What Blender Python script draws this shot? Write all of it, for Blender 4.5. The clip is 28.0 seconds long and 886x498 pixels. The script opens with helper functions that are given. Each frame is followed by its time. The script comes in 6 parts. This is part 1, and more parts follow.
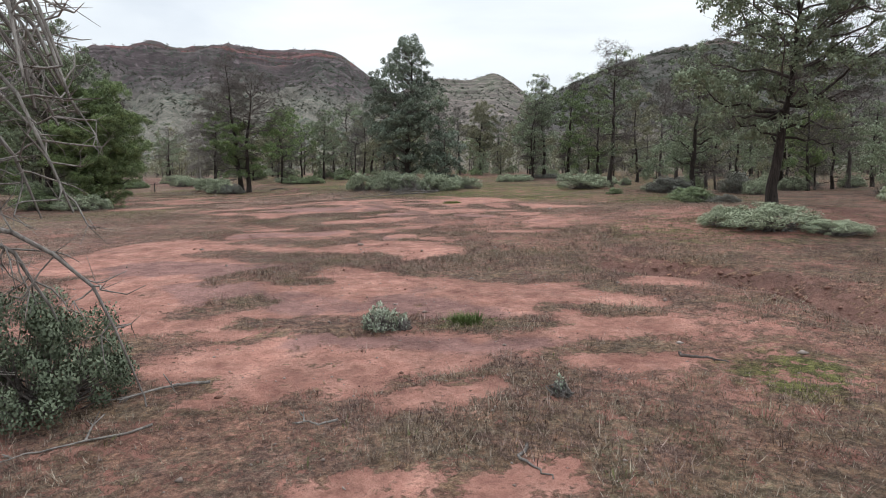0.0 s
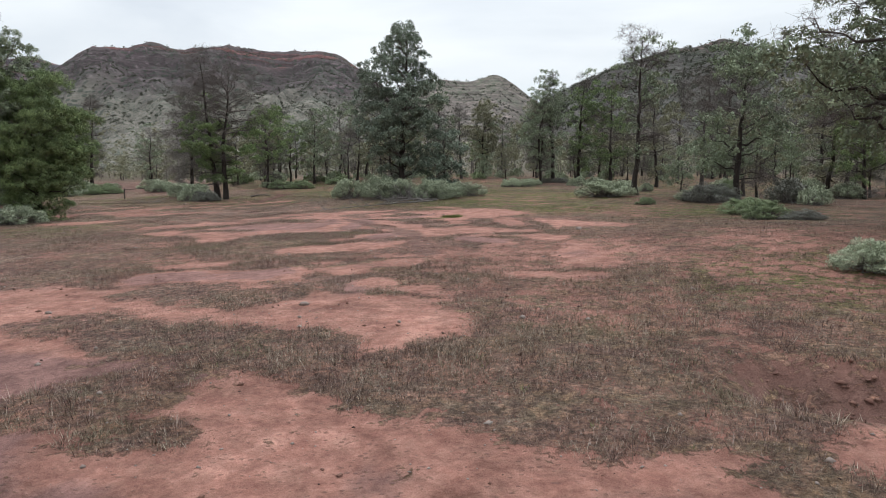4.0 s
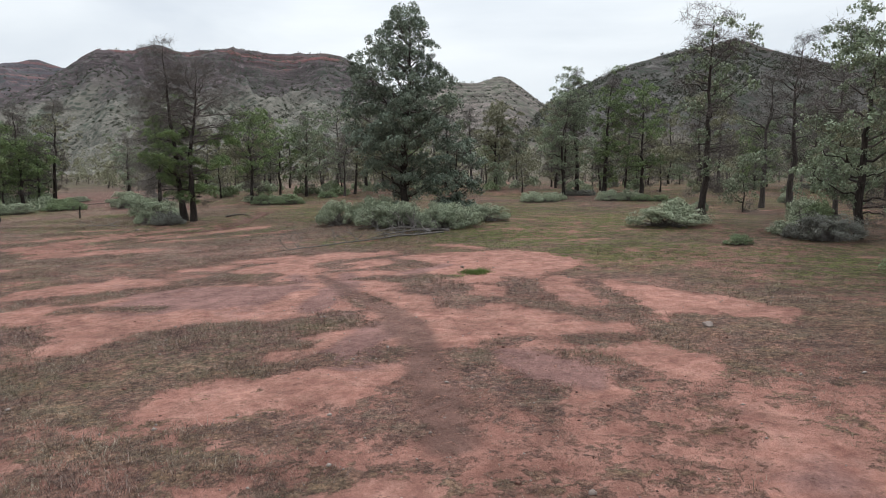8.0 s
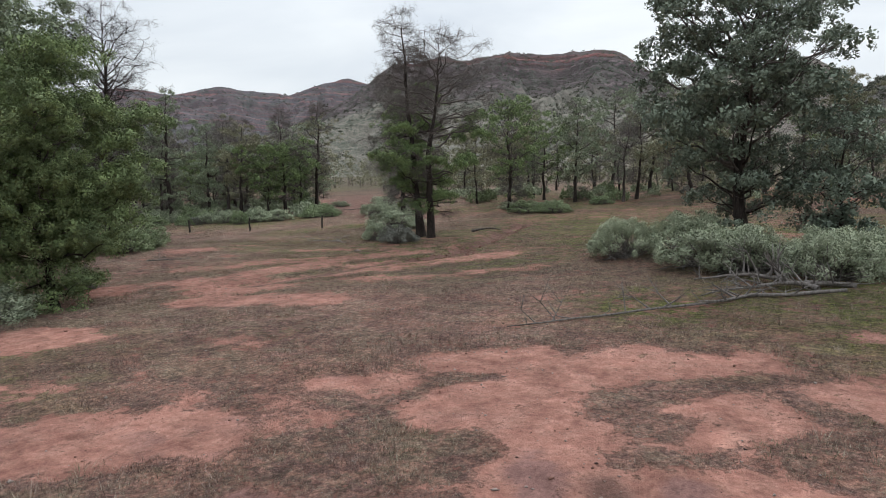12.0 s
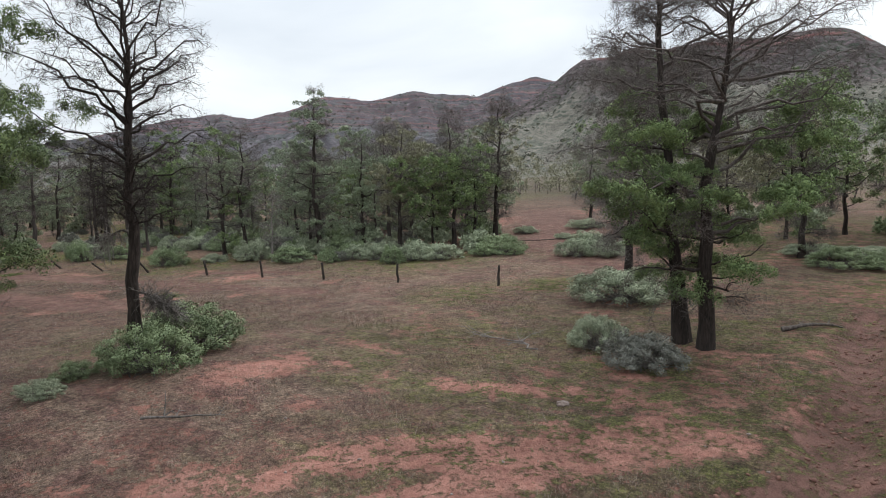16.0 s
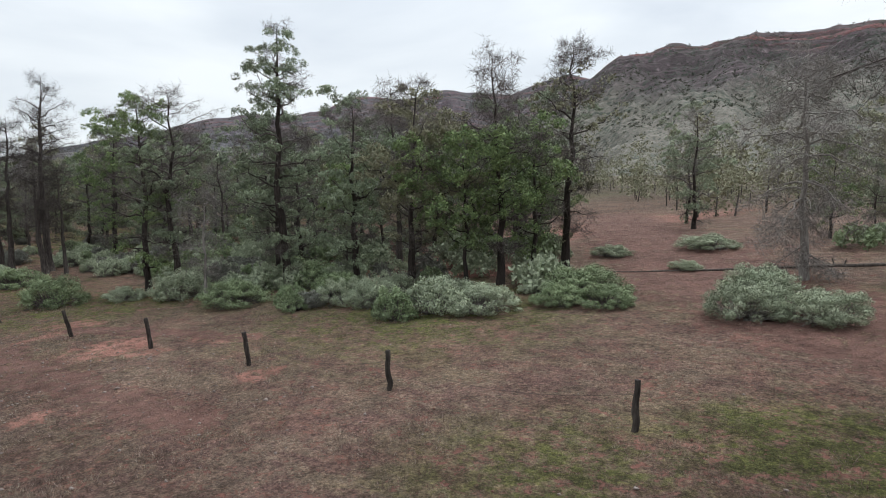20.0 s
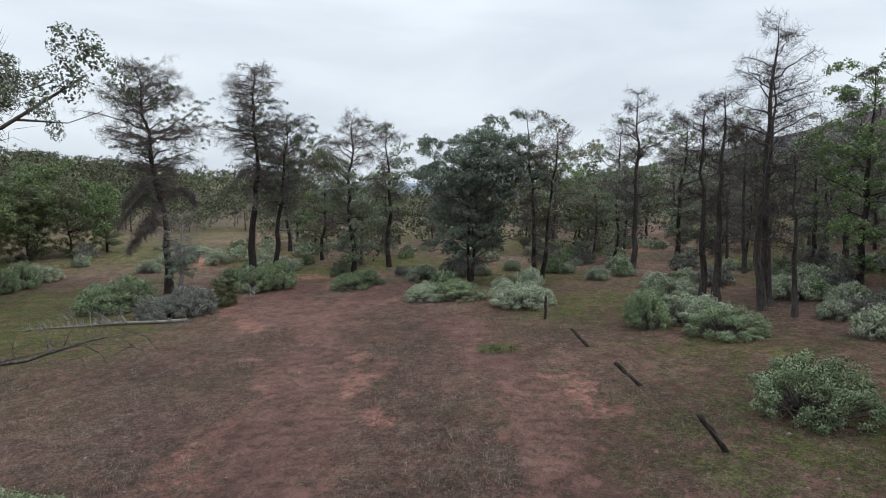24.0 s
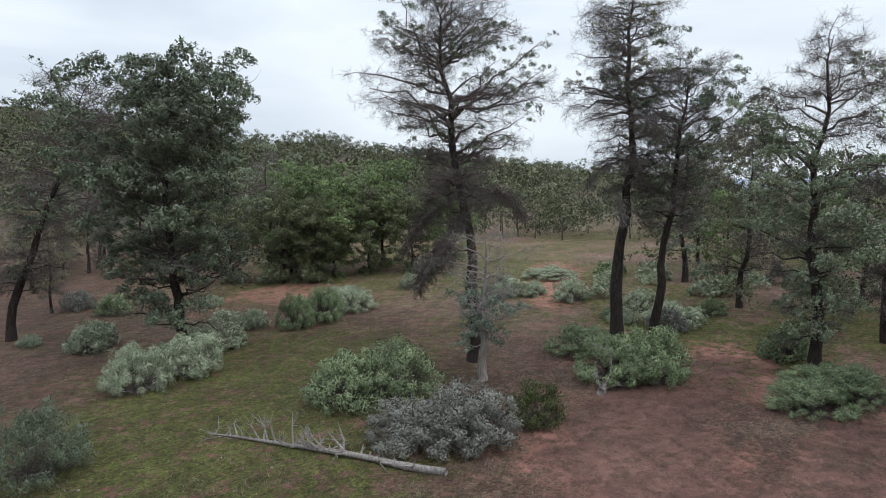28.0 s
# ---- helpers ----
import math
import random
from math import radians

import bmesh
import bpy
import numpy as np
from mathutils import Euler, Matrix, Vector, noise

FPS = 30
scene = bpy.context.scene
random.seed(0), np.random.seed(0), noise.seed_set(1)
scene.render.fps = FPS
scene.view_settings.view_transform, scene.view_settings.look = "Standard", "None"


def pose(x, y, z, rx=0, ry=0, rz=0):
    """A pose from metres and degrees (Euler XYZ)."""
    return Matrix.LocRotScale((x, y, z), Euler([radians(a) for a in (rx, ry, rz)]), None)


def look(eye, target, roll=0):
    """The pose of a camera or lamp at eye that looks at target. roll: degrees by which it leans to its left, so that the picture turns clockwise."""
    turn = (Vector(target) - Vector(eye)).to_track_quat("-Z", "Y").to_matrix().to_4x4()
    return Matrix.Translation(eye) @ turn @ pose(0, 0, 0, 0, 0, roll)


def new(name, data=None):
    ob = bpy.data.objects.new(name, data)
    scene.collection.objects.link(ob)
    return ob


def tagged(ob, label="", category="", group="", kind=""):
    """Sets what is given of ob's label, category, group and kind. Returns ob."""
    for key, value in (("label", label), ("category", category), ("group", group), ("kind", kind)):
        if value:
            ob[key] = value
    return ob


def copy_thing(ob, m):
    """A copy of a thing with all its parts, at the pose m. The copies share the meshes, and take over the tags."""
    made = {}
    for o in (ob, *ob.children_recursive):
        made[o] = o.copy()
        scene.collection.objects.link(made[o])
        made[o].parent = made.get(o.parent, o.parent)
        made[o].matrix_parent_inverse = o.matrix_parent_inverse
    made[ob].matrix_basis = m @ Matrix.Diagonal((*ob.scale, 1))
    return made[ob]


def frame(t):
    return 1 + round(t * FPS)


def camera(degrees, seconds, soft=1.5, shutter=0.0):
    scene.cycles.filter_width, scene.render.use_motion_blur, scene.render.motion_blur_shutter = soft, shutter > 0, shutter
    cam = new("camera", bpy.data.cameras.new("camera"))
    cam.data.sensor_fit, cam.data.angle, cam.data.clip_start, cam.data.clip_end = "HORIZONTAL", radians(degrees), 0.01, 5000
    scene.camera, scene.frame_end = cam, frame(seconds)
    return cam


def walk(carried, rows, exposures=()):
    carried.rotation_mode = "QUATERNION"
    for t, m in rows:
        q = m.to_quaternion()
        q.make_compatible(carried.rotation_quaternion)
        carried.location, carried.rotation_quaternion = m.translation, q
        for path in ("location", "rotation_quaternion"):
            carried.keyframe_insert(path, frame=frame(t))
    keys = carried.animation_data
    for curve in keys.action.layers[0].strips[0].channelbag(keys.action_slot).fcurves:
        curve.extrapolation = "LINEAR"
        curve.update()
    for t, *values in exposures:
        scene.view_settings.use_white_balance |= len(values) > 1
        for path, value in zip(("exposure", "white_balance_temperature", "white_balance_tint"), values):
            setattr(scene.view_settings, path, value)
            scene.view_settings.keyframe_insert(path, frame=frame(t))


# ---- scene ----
cam = camera(70.2, 28.0, 1.0)
METRES, EYE, TILT, LEAN, TURN = 120.0, 3.6, 2.5, -1.1, 0.0
ROWS = [
    (0.0, 0.0, 0.0, 0.0, -0.14, -7.18, 1.1),
    (0.5, 0.0001, 0.0048, -0.0002, -0.12, -7.15, 1.1),
    (1.0, 0.0005, 0.0105, -0.0003, -0.1, -7.11, 1.1),
    (1.5, 0.0008, 0.0172, -0.001, -0.09, -7.09, 1.13),
    (2.0, 0.0008, 0.0248, -0.0012, -0.07, -7.07, 1.13),
    (2.5, 0.0011, 0.0331, -0.0011, -0.06, -7.06, 1.12),
    (3.0, 0.0015, 0.0419, -0.0008, -0.05, -7.06, 1.12),
    (3.5, 0.0016, 0.0512, 0.0006, -0.04, -7.04, 1.11),
    (5.5, 0.0004, 0.0921, 0.0062, 0.01, -6.98, 1.2),
    (6.0, -0.0001, 0.1028, 0.0084, 0.01, -6.95, 1.21),
    (6.5, -0.0008, 0.1142, 0.0107, 0.02, -6.9, 1.23),
    (7.0, -0.0013, 0.1258, 0.0121, 0.04, -6.88, 1.23),
    (7.5, -0.0018, 0.1377, 0.0119, 0.08, -6.86, 1.21),
    (8.0, -0.0023, 0.1493, 0.0115, 0.41, -6.84, 1.24),
    (8.5, -0.0027, 0.1624, 0.011, 1.03, -6.84, 1.29),
    (9.0, -0.0036, 0.1759, 0.0108, 3.1, -6.81, 1.36),
    (9.5, -0.0052, 0.1903, 0.0105, 5.52, -6.75, 1.47),
    (10.0, -0.0076, 0.2056, 0.0104, 8.57, -6.67, 1.59),
    (10.5, -0.011, 0.2217, 0.0106, 12.59, -6.55, 1.73),
    (11.0, -0.0159, 0.2384, 0.0111, 16.49, -6.44, 1.81),
    (11.5, -0.022, 0.2552, 0.0118, 20.43, -6.33, 1.94),
    (12.0, -0.0294, 0.2719, 0.0131, 24.39, -6.23, 2.06),
    (12.5, -0.0377, 0.2884, 0.0154, 28.15, -6.1, 2.14),
    (14.5, -0.0796, 0.3567, 0.0242, 34.58, -5.94, 2.33),
    (15.0, -0.0916, 0.3728, 0.0265, 36.64, -5.88, 2.37),
    (15.5, -0.1047, 0.3886, 0.0284, 39.69, -5.74, 2.45),
    (16.0, -0.1178, 0.4041, 0.0295, 41.01, -5.7, 2.47),
    (16.5, -0.1316, 0.4197, 0.0295, 41.08, -5.74, 2.49),
    (17.0, -0.1457, 0.4356, 0.0292, 41.09, -5.71, 2.43),
    (17.5, -0.1603, 0.4518, 0.029, 41.09, -5.71, 2.48),
    (18.0, -0.1751, 0.468, 0.0287, 41.11, -5.7, 2.58),
    (18.5, -0.1901, 0.4845, 0.0284, 41.14, -5.69, 2.49),
    (19.0, -0.205, 0.5009, 0.0282, 41.14, -5.71, 2.47),
    (19.5, -0.2199, 0.5178, 0.0281, 41.69, -5.7, 2.49),
    (20.0, -0.236, 0.5346, 0.0279, 43.88, -5.61, 2.42),
    (20.5, -0.2537, 0.5502, 0.0277, 49.32, -5.37, 2.57),
    (21.0, -0.2734, 0.5619, 0.0286, 63.41, -4.86, 2.78),
    (21.5, -0.295, 0.5678, 0.029, 81.13, -4.09, 2.72),
    (22.0, -0.3181, 0.5694, 0.0291, 90.73, -3.66, 2.5),
    (22.5, -0.3414, 0.5676, 0.0298, 96.49, -3.53, 2.38),
    (24.5, -0.4362, 0.552, 0.0328, 99.63, -3.59, 2.03),
    (25.0, -0.4603, 0.5477, 0.0336, 99.79, -3.63, 2.01),
    (25.5, -0.4845, 0.5425, 0.0346, 102.39, -3.59, 1.94),
    (26.0, -0.5067, 0.5362, 0.0355, 107.8, -3.46, 1.9),
    (26.5, -0.5296, 0.5268, 0.0369, 114.96, -3.35, 1.77),
    (27.0, -0.5513, 0.5139, 0.0379, 122.05, -3.19, 1.65),
    (27.5, -0.572, 0.4987, 0.039, 128.85, -3.06, 1.5),
    (28.0, -0.5919, 0.4815, 0.0418, 134.65, -2.93, 1.32),
]
EXPOSURES = [(0.0, 0.16, 6500, 10), (6.0, 0.06, 6500, 10), (12.0, 0.06, 6500, 10), (15.0, 0.14, 6500, 10), (17.0, 0.20, 6500, 10), (20.0, 0.10, 6450, 10), (22.0, -0.01, 6250, 10), (25.0, -0.05, 6200, 10), (28.0, 0.06, 6180, 10)]
walk(cam, [(t, pose(0, 0, EYE, TILT, LEAN, TURN) @ pose(METRES * x, METRES * y, METRES * z, 90 + pitch, roll, yaw)) for t, x, y, z, yaw, pitch, roll in ROWS], EXPOSURES)

# ---- light: an overcast afternoon, the sun a soft bright spot behind cloud ahead of the first view ----
SUN_EL, SUN_AZ = 52.0, 8.0
world = bpy.data.worlds.new("overcast_sky")
scene.world = world
world.use_nodes = True
wn, wl = world.node_tree.nodes, world.node_tree.links
wn.clear()
w_out = wn.new("ShaderNodeOutputWorld")
w_bg = wn.new("ShaderNodeBackground")
w_sep = wn.new("ShaderNodeSeparateXYZ")
w_sq = wn.new("ShaderNodeMath")
w_sq.operation = "MULTIPLY"
w_up = wn.new("ShaderNodeMath")
w_up.operation = "MULTIPLY_ADD"
w_up.inputs[1].default_value, w_up.inputs[2].default_value = 1.3, 1.0  # an overcast sky brightens towards the zenith
w_grade = wn.new("ShaderNodeVectorMath")
w_grade.operation = "SCALE"
w_sky = wn.new("ShaderNodeTexSky")
w_sky.sky_type, w_sky.sun_disc = "NISHITA", False
w_sky.sun_elevation, w_sky.sun_rotation = radians(SUN_EL), radians(-SUN_AZ)
w_co = wn.new("ShaderNodeTexCoord")
w_map = wn.new("ShaderNodeMapping")
w_map.inputs["Scale"].default_value = (1.0, 1.0, 3.6)
w_noise = wn.new("ShaderNodeTexNoise")
w_noise.inputs["Scale"].default_value, w_noise.inputs["Detail"].default_value = 2.0, 6.0
w_noise.inputs["Roughness"].default_value, w_noise.inputs["Distortion"].default_value = 0.48, 0.35
w_ramp = wn.new("ShaderNodeValToRGB")
w_ramp.color_ramp.elements[0].position, w_ramp.color_ramp.elements[0].color = 0.30, (6.1, 6.65, 7.25, 1)
w_ramp.color_ramp.elements[1].position, w_ramp.color_ramp.elements[1].color = 0.62, (8.3, 8.75, 9.0, 1)
w_mix = wn.new("ShaderNodeMixRGB")
w_mix.inputs[0].default_value = 0.93
wl.new(w_co.outputs["Generated"], w_map.inputs["Vector"])
wl.new(w_map.outputs[0], w_noise.inputs["Vector"])
wl.new(w_noise.outputs["Fac"], w_ramp.inputs[0])
wl.new(w_sky.outputs[0], w_mix.inputs[1])
wl.new(w_ramp.outputs[0], w_mix.inputs[2])
wl.new(w_co.outputs["Generated"], w_sep.inputs[0])
wl.new(w_sep.outputs["Z"], w_sq.inputs[0])
wl.new(w_sep.outputs["Z"], w_sq.inputs[1])
wl.new(w_sq.outputs[0], w_up.inputs[0])
wl.new(w_mix.outputs[0], w_grade.inputs[0])
wl.new(w_up.outputs[0], w_grade.inputs["Scale"])
wl.new(w_grade.outputs[0], w_bg.inputs["Color"])
w_bg.inputs["Strength"].default_value = 0.105
wl.new(w_bg.outputs[0], w_out.inputs["Surface"])

sun = new("sun", bpy.data.lights.new("sun", "SUN"))
sun.data.energy, sun.data.angle, sun.data.color = 1.0, radians(22), (1.0, 0.96, 0.9)
_a, _e = radians(SUN_AZ), radians(SUN_EL)
sun.matrix_world = look((-math.sin(_a) * math.cos(_e) * 90, math.cos(_a) * math.cos(_e) * 90, math.sin(_e) * 90), (0, 0, 0))


# ---- materials ----
class Nodes:
    """A small builder for node materials."""

    def __init__(self, name, rough=0.9):
        self.m = bpy.data.materials.new(name)
        self.m.use_nodes = True
        self.t = self.m.node_tree
        self.b = self.t.nodes["Principled BSDF"]
        self.b.inputs["Roughness"].default_value = rough
        self.b.inputs["Specular IOR Level"].default_value = 0.25

    def n(self, kind, **ins):
        nd = self.t.nodes.new("ShaderNode" + kind)
        for k, v in ins.items():
            self.put(nd.inputs[k.replace("_", " ")], v)
        return nd

    def put(self, socket, v):
        if isinstance(v, bpy.types.NodeSocket):
            self.t.links.new(v, socket)
        else:
            socket.default_value = v

    def coords(self, scale=(1, 1, 1), world_space=True):
        src = self.n("NewGeometry").outputs["Position"] if world_space else self.n("TexCoord").outputs["Object"]
        return self.n("Mapping", Vector=src, Scale=scale).outputs[0]

    def noise(self, scale, detail=4.0, rough=0.55, co=None, distortion=0.0):
        nd = self.n("TexNoise", Scale=scale, Detail=detail, Roughness=rough, Distortion=distortion)
        if co is not None:
            self.put(nd.inputs["Vector"], co)
        return nd.outputs["Fac"]

    def ramp(self, fac, *stops):
        nd = self.n("ValToRGB", Fac=fac)
        el = nd.color_ramp.elements
        while len(el) < len(stops):
            el.new(0.5)
        for e, (p, c) in zip(el, stops):
            e.position, e.color = p, (*c, 1) if len(c) == 3 else c
        return nd.outputs[0]

    def step(self, fac, lo, hi):
        nd = self.n("MapRange", Value=fac, From_Min=lo, From_Max=hi)
        nd.interpolation_type = "SMOOTHSTEP"
        return nd.outputs[0]

    def mix(self, fac, a, b, blend="MIX"):
        nd = self.t.nodes.new("ShaderNodeMixRGB")
        nd.blend_type = blend
        for i, v in enumerate((fac, a, b)):
            self.put(nd.inputs[i], (*v, 1) if isinstance(v, tuple) and len(v) == 3 else v)
        return nd.outputs[0]

    def math(self, op, a, b=0.0):
        nd = self.t.nodes.new("ShaderNodeMath")
        nd.operation = op
        self.put(nd.inputs[0], a), self.put(nd.inputs[1], b)
        return nd.outputs[0]

    def attr(self, name):
        nd = self.t.nodes.new("ShaderNodeAttribute")
        nd.attribute_name = name
        return nd.outputs["Fac"]

    def done(self, colour, bump=None, strength=0.4, distance=0.02):
        self.put(self.b.inputs["Base Color"], colour)
        if bump is not None:
            nd = self.n("Bump", Height=bump, Strength=strength, Distance=distance)
            self.put(self.b.inputs["Normal"], nd.outputs[0])
        return self.m


def ground_material():
    k = Nodes("red_earth_with_dry_herbs", 0.95)
    co = k.coords()

    def about(fac, gain):
        return k.math("MULTIPLY", k.math("SUBTRACT", fac, 0.5), gain)

    def total(first, *rest):
        for r in rest:
            first = k.math("ADD", first, r)
        return first

    fine = k.noise(11.0, 6, 0.7, co)
    mid = k.noise(2.2, 6, 0.68, co)
    big = k.noise(0.21, 5, 0.6, co)
    broad = k.noise(0.42, 5, 0.62, co, 0.5)
    grit = k.noise(60.0, 3, 0.75, co)
    short = k.noise(26.0, 4, 0.75, co)
    tufts = k.noise(4.6, 5, 0.72, co, 0.8)
    swathe = k.noise(0.55, 5, 0.65, k.coords((1.0, 1.6, 1)), 0.7)
    grain = total(0.5, about(fine, 0.55), about(short, 0.55), about(grit, 0.75))
    # bare earth: pale sand with a soft purplish crust in wide hollows, clods and chips lying on it
    sand = k.ramp(total(mid, about(grain, 0.45)), (0.28, (0.195, 0.086, 0.067)), (0.48, (0.280, 0.136, 0.107)), (0.70, (0.38, 0.205, 0.163)))
    crust = k.ramp(grain, (0.3, (0.150, 0.080, 0.073)), (0.7, (0.235, 0.128, 0.114)))
    soil = k.mix(k.math("MULTIPLY", k.step(total(k.math("MULTIPLY", broad, 0.7), about(mid, 0.20), about(fine, 0.06), k.math("MULTIPLY", k.attr("wash"), 0.30)), 0.40, 0.56), 0.9), sand, crust)
    worn = k.math("MULTIPLY", k.step(k.attr("track"), 0.15, 0.95), k.math("ADD", 0.62, k.math("MULTIPLY", mid, 0.5)))
    soil = k.mix(worn, soil, k.ramp(total(grain, about(mid, 0.5)), (0.3, (0.080, 0.044, 0.037)), (0.52, (0.120, 0.066, 0.054)), (0.78, (0.185, 0.106, 0.087))))
    cell = k.n("TexVoronoi", Vector=k.n("Mapping", Vector=co, Scale=(1.0, 1.5, 1)).outputs[0], Scale=9.0)
    chip = k.math("MULTIPLY", k.step(total(cell.outputs["Distance"], about(fine, 0.5)), 0.26, 0.20), k.step(total(tufts, about(mid, 0.6)), 0.47, 0.53))
    soil = k.mix(k.math("MULTIPLY", chip, 0.5), soil, k.ramp(grain, (0.35, (0.070, 0.042, 0.036)), (0.65, (0.130, 0.080, 0.066))))
    # herb mat over red earth: grey-brown litter, purplish stems, olive moss, pale dry grass, earth showing between
    litter = k.ramp(grain, (0.30, (0.069, 0.047, 0.038)), (0.50, (0.147, 0.101, 0.081)), (0.70, (0.276, 0.202, 0.161)))
    olive = k.ramp(grain, (0.30, (0.060, 0.049, 0.030)), (0.50, (0.129, 0.107, 0.064)), (0.70, (0.247, 0.207, 0.136)))
    purple = k.ramp(grain, (0.30, (0.074, 0.043, 0.038)), (0.50, (0.159, 0.094, 0.082)), (0.70, (0.276, 0.177, 0.154)))
    straw = k.ramp(grain, (0.30, (0.103, 0.078, 0.056)), (0.50, (0.213, 0.166, 0.122)), (0.70, (0.368, 0.305, 0.236)))
    herb = k.mix(k.step(big, 0.50, 0.66), litter, olive)
    herb = k.mix(k.step(total(mid, about(tufts, 0.4)), 0.46, 0.56), herb, purple)
    herb = k.mix(k.math("MULTIPLY", k.step(total(swathe, about(tufts, 0.3), k.math("MULTIPLY", k.attr("dry"), 0.07)), 0.52, 0.62), 0.6), herb, straw)
    redden = total(0.10, k.math("MULTIPLY", k.step(tufts, 0.46, 0.58), 0.5), k.math("MULTIPLY", k.step(broad, 0.50, 0.64), 0.35))
    redden = k.math("MULTIPLY", redden, k.math("SUBTRACT", 1.0, k.math("MULTIPLY", k.attr("dry"), 0.62)))
    herb = k.mix(redden, herb, k.ramp(grain, (0.3, (0.185, 0.090, 0.069)), (0.7, (0.34, 0.178, 0.138))))
    damp = k.ramp(total(grain, about(tufts, 0.6)), (0.28, (0.026, 0.019, 0.012)), (0.50, (0.066, 0.048, 0.033)), (0.74, (0.140, 0.106, 0.076)))
    herb = k.mix(k.math("MULTIPLY", k.attr("damp"), 0.85), herb, k.mix(k.step(total(broad, about(tufts, 0.4)), 0.46, 0.58), damp, k.ramp(total(grain, about(tufts, 0.5)), (0.3, (0.060, 0.040, 0.029)), (0.74, (0.118, 0.077, 0.056)))))
    green = k.ramp(total(grain, about(tufts, 0.5)), (0.28, (0.030, 0.036, 0.008)), (0.50, (0.078, 0.090, 0.020)), (0.74, (0.165, 0.170, 0.052)))
    gmask = k.math("MULTIPLY", k.attr("green"), total(0.22, k.math("MULTIPLY", k.step(total(mid, about(tufts, 0.5)), 0.40, 0.60), 0.55), k.math("MULTIPLY", k.step(swathe, 0.40, 0.58), 0.5)))
    herb = k.mix(k.math("MULTIPLY", k.step(gmask, 0.08, 0.9), 0.9), herb, green)
    # ragged edges between them
    edge = total(k.attr("cover"), about(fine, 0.9), about(short, 0.6), about(mid, 1.9), about(swathe, 0.6), about(tufts, 2.1))
    soft = k.math("MULTIPLY", k.attr("damp"), 0.22)
    mask = k.step(edge, k.math("SUBTRACT", 0.40, soft), k.math("ADD", 0.56, soft))
    colour = k.mix(mask, soil, herb)
    stain = total(0.5, about(k.noise(1.5, 6, 0.78, co, 0.4), 1.5), about(k.noise(0.30, 5, 0.6, co, 0.6), 0.8), about(tufts, 0.8))
    speck = total(0.5, about(k.noise(7.5, 3, 0.6, co, 0.6), 1.6), about(k.noise(19.0, 2, 0.6, co), 1.2))
    colour = k.mix(k.math("MULTIPLY", mask, 0.85), colour, k.mix(1.0, colour, k.ramp(speck, (0.22, (0.50, 0.48, 0.47)), (0.5, (1.0, 1.0, 1.0)), (0.80, (1.55, 1.52, 1.46))), "MULTIPLY"))
    colour = k.mix(1.0, colour, k.ramp(stain, (0.20, (0.68, 0.66, 0.64)), (0.5, (1.16, 1.16, 1.15)), (0.80, (1.72, 1.74, 1.72))), "MULTIPLY")
    far = k.ramp(big, (0.35, (0.074, 0.066, 0.042)), (0.65, (0.122, 0.088, 0.064)))
    colour = k.mix(k.attr("far"), colour, far)
    h = total(k.math("MULTIPLY", grain, k.math("ADD", 0.5, k.math("MULTIPLY", mask, 1.3))), k.math("MULTIPLY", mid, 0.7), k.math("MULTIPLY", tufts, 0.5), k.math("MULTIPLY", chip, 0.25))
    return k.done(colour, h, 0.9, 0.07)


def herb_material(name, dull, light, pale):
    """Blades whose hue drifts over the ground: grey-brown, purplish and straw."""
    k = Nodes(name, 0.9)
    isl = k.n("NewGeometry").outputs["Random Per Island"]
    co = k.coords()
    col = k.ramp(isl, (0.0, dull), (0.6, light), (1.0, pale))
    hue = k.noise(1.1, 5, 0.65, co)
    purple = k.ramp(isl, (0.0, (0.075, 0.040, 0.036)), (0.6, (0.200, 0.124, 0.108)), (1.0, (0.42, 0.31, 0.27)))
    col = k.mix(k.math("MULTIPLY", k.step(hue, 0.44, 0.56), 0.8), col, purple)
    fresh = k.ramp(isl, (0.0, (0.075, 0.075, 0.034)), (0.6, (0.165, 0.165, 0.082)), (1.0, (0.29, 0.285, 0.17)))
    col = k.mix(k.math("MULTIPLY", k.step(k.noise(0.5, 5, 0.6, co), 0.54, 0.68), 0.5), col, fresh)
    return k.done(col)


def leaf_material(name, dark, light, tip, rough=0.75):
    k = Nodes(name, rough)
    isl = k.n("NewGeometry").outputs["Random Per Island"]
    low, high = (tuple(w * a + (1 - w) * b for a, b in zip(c, light)) for c, w in ((dark, 0.6), (tip, 0.6)))
    col = k.ramp(isl, (0.0, low), (0.6, light), (1.0, high))
    obj = k.n("ObjectInfo").outputs["Random"]
    col = k.mix(k.math("MULTIPLY", obj, 0.30), col, (0.125, 0.125, 0.080))
    co = k.coords()
    patchy = k.math("ADD", k.math("MULTIPLY", k.noise(0.8, 3, 0.6, co), 0.5), k.math("MULTIPLY", k.noise(3.6, 2, 0.5, co), 0.5))
    broad = k.noise(0.17, 3, 0.6, co)
    col = k.mix(k.math("MULTIPLY", k.step(broad, 0.46, 0.36), 0.55), col, k.mix(0.5, dark, (0.085, 0.075, 0.058)))
    col = k.mix(k.math("MULTIPLY", k.step(broad, 0.54, 0.66), 0.45), col, k.mix(0.5, tip, light))
    col = k.mix(k.step(patchy, 0.48, 0.64), col, k.mix(0.75, col, tip))
    col = k.mix(k.step(patchy, 0.48, 0.36), col, k.mix(0.6, col, dark))
    return k.done(col)


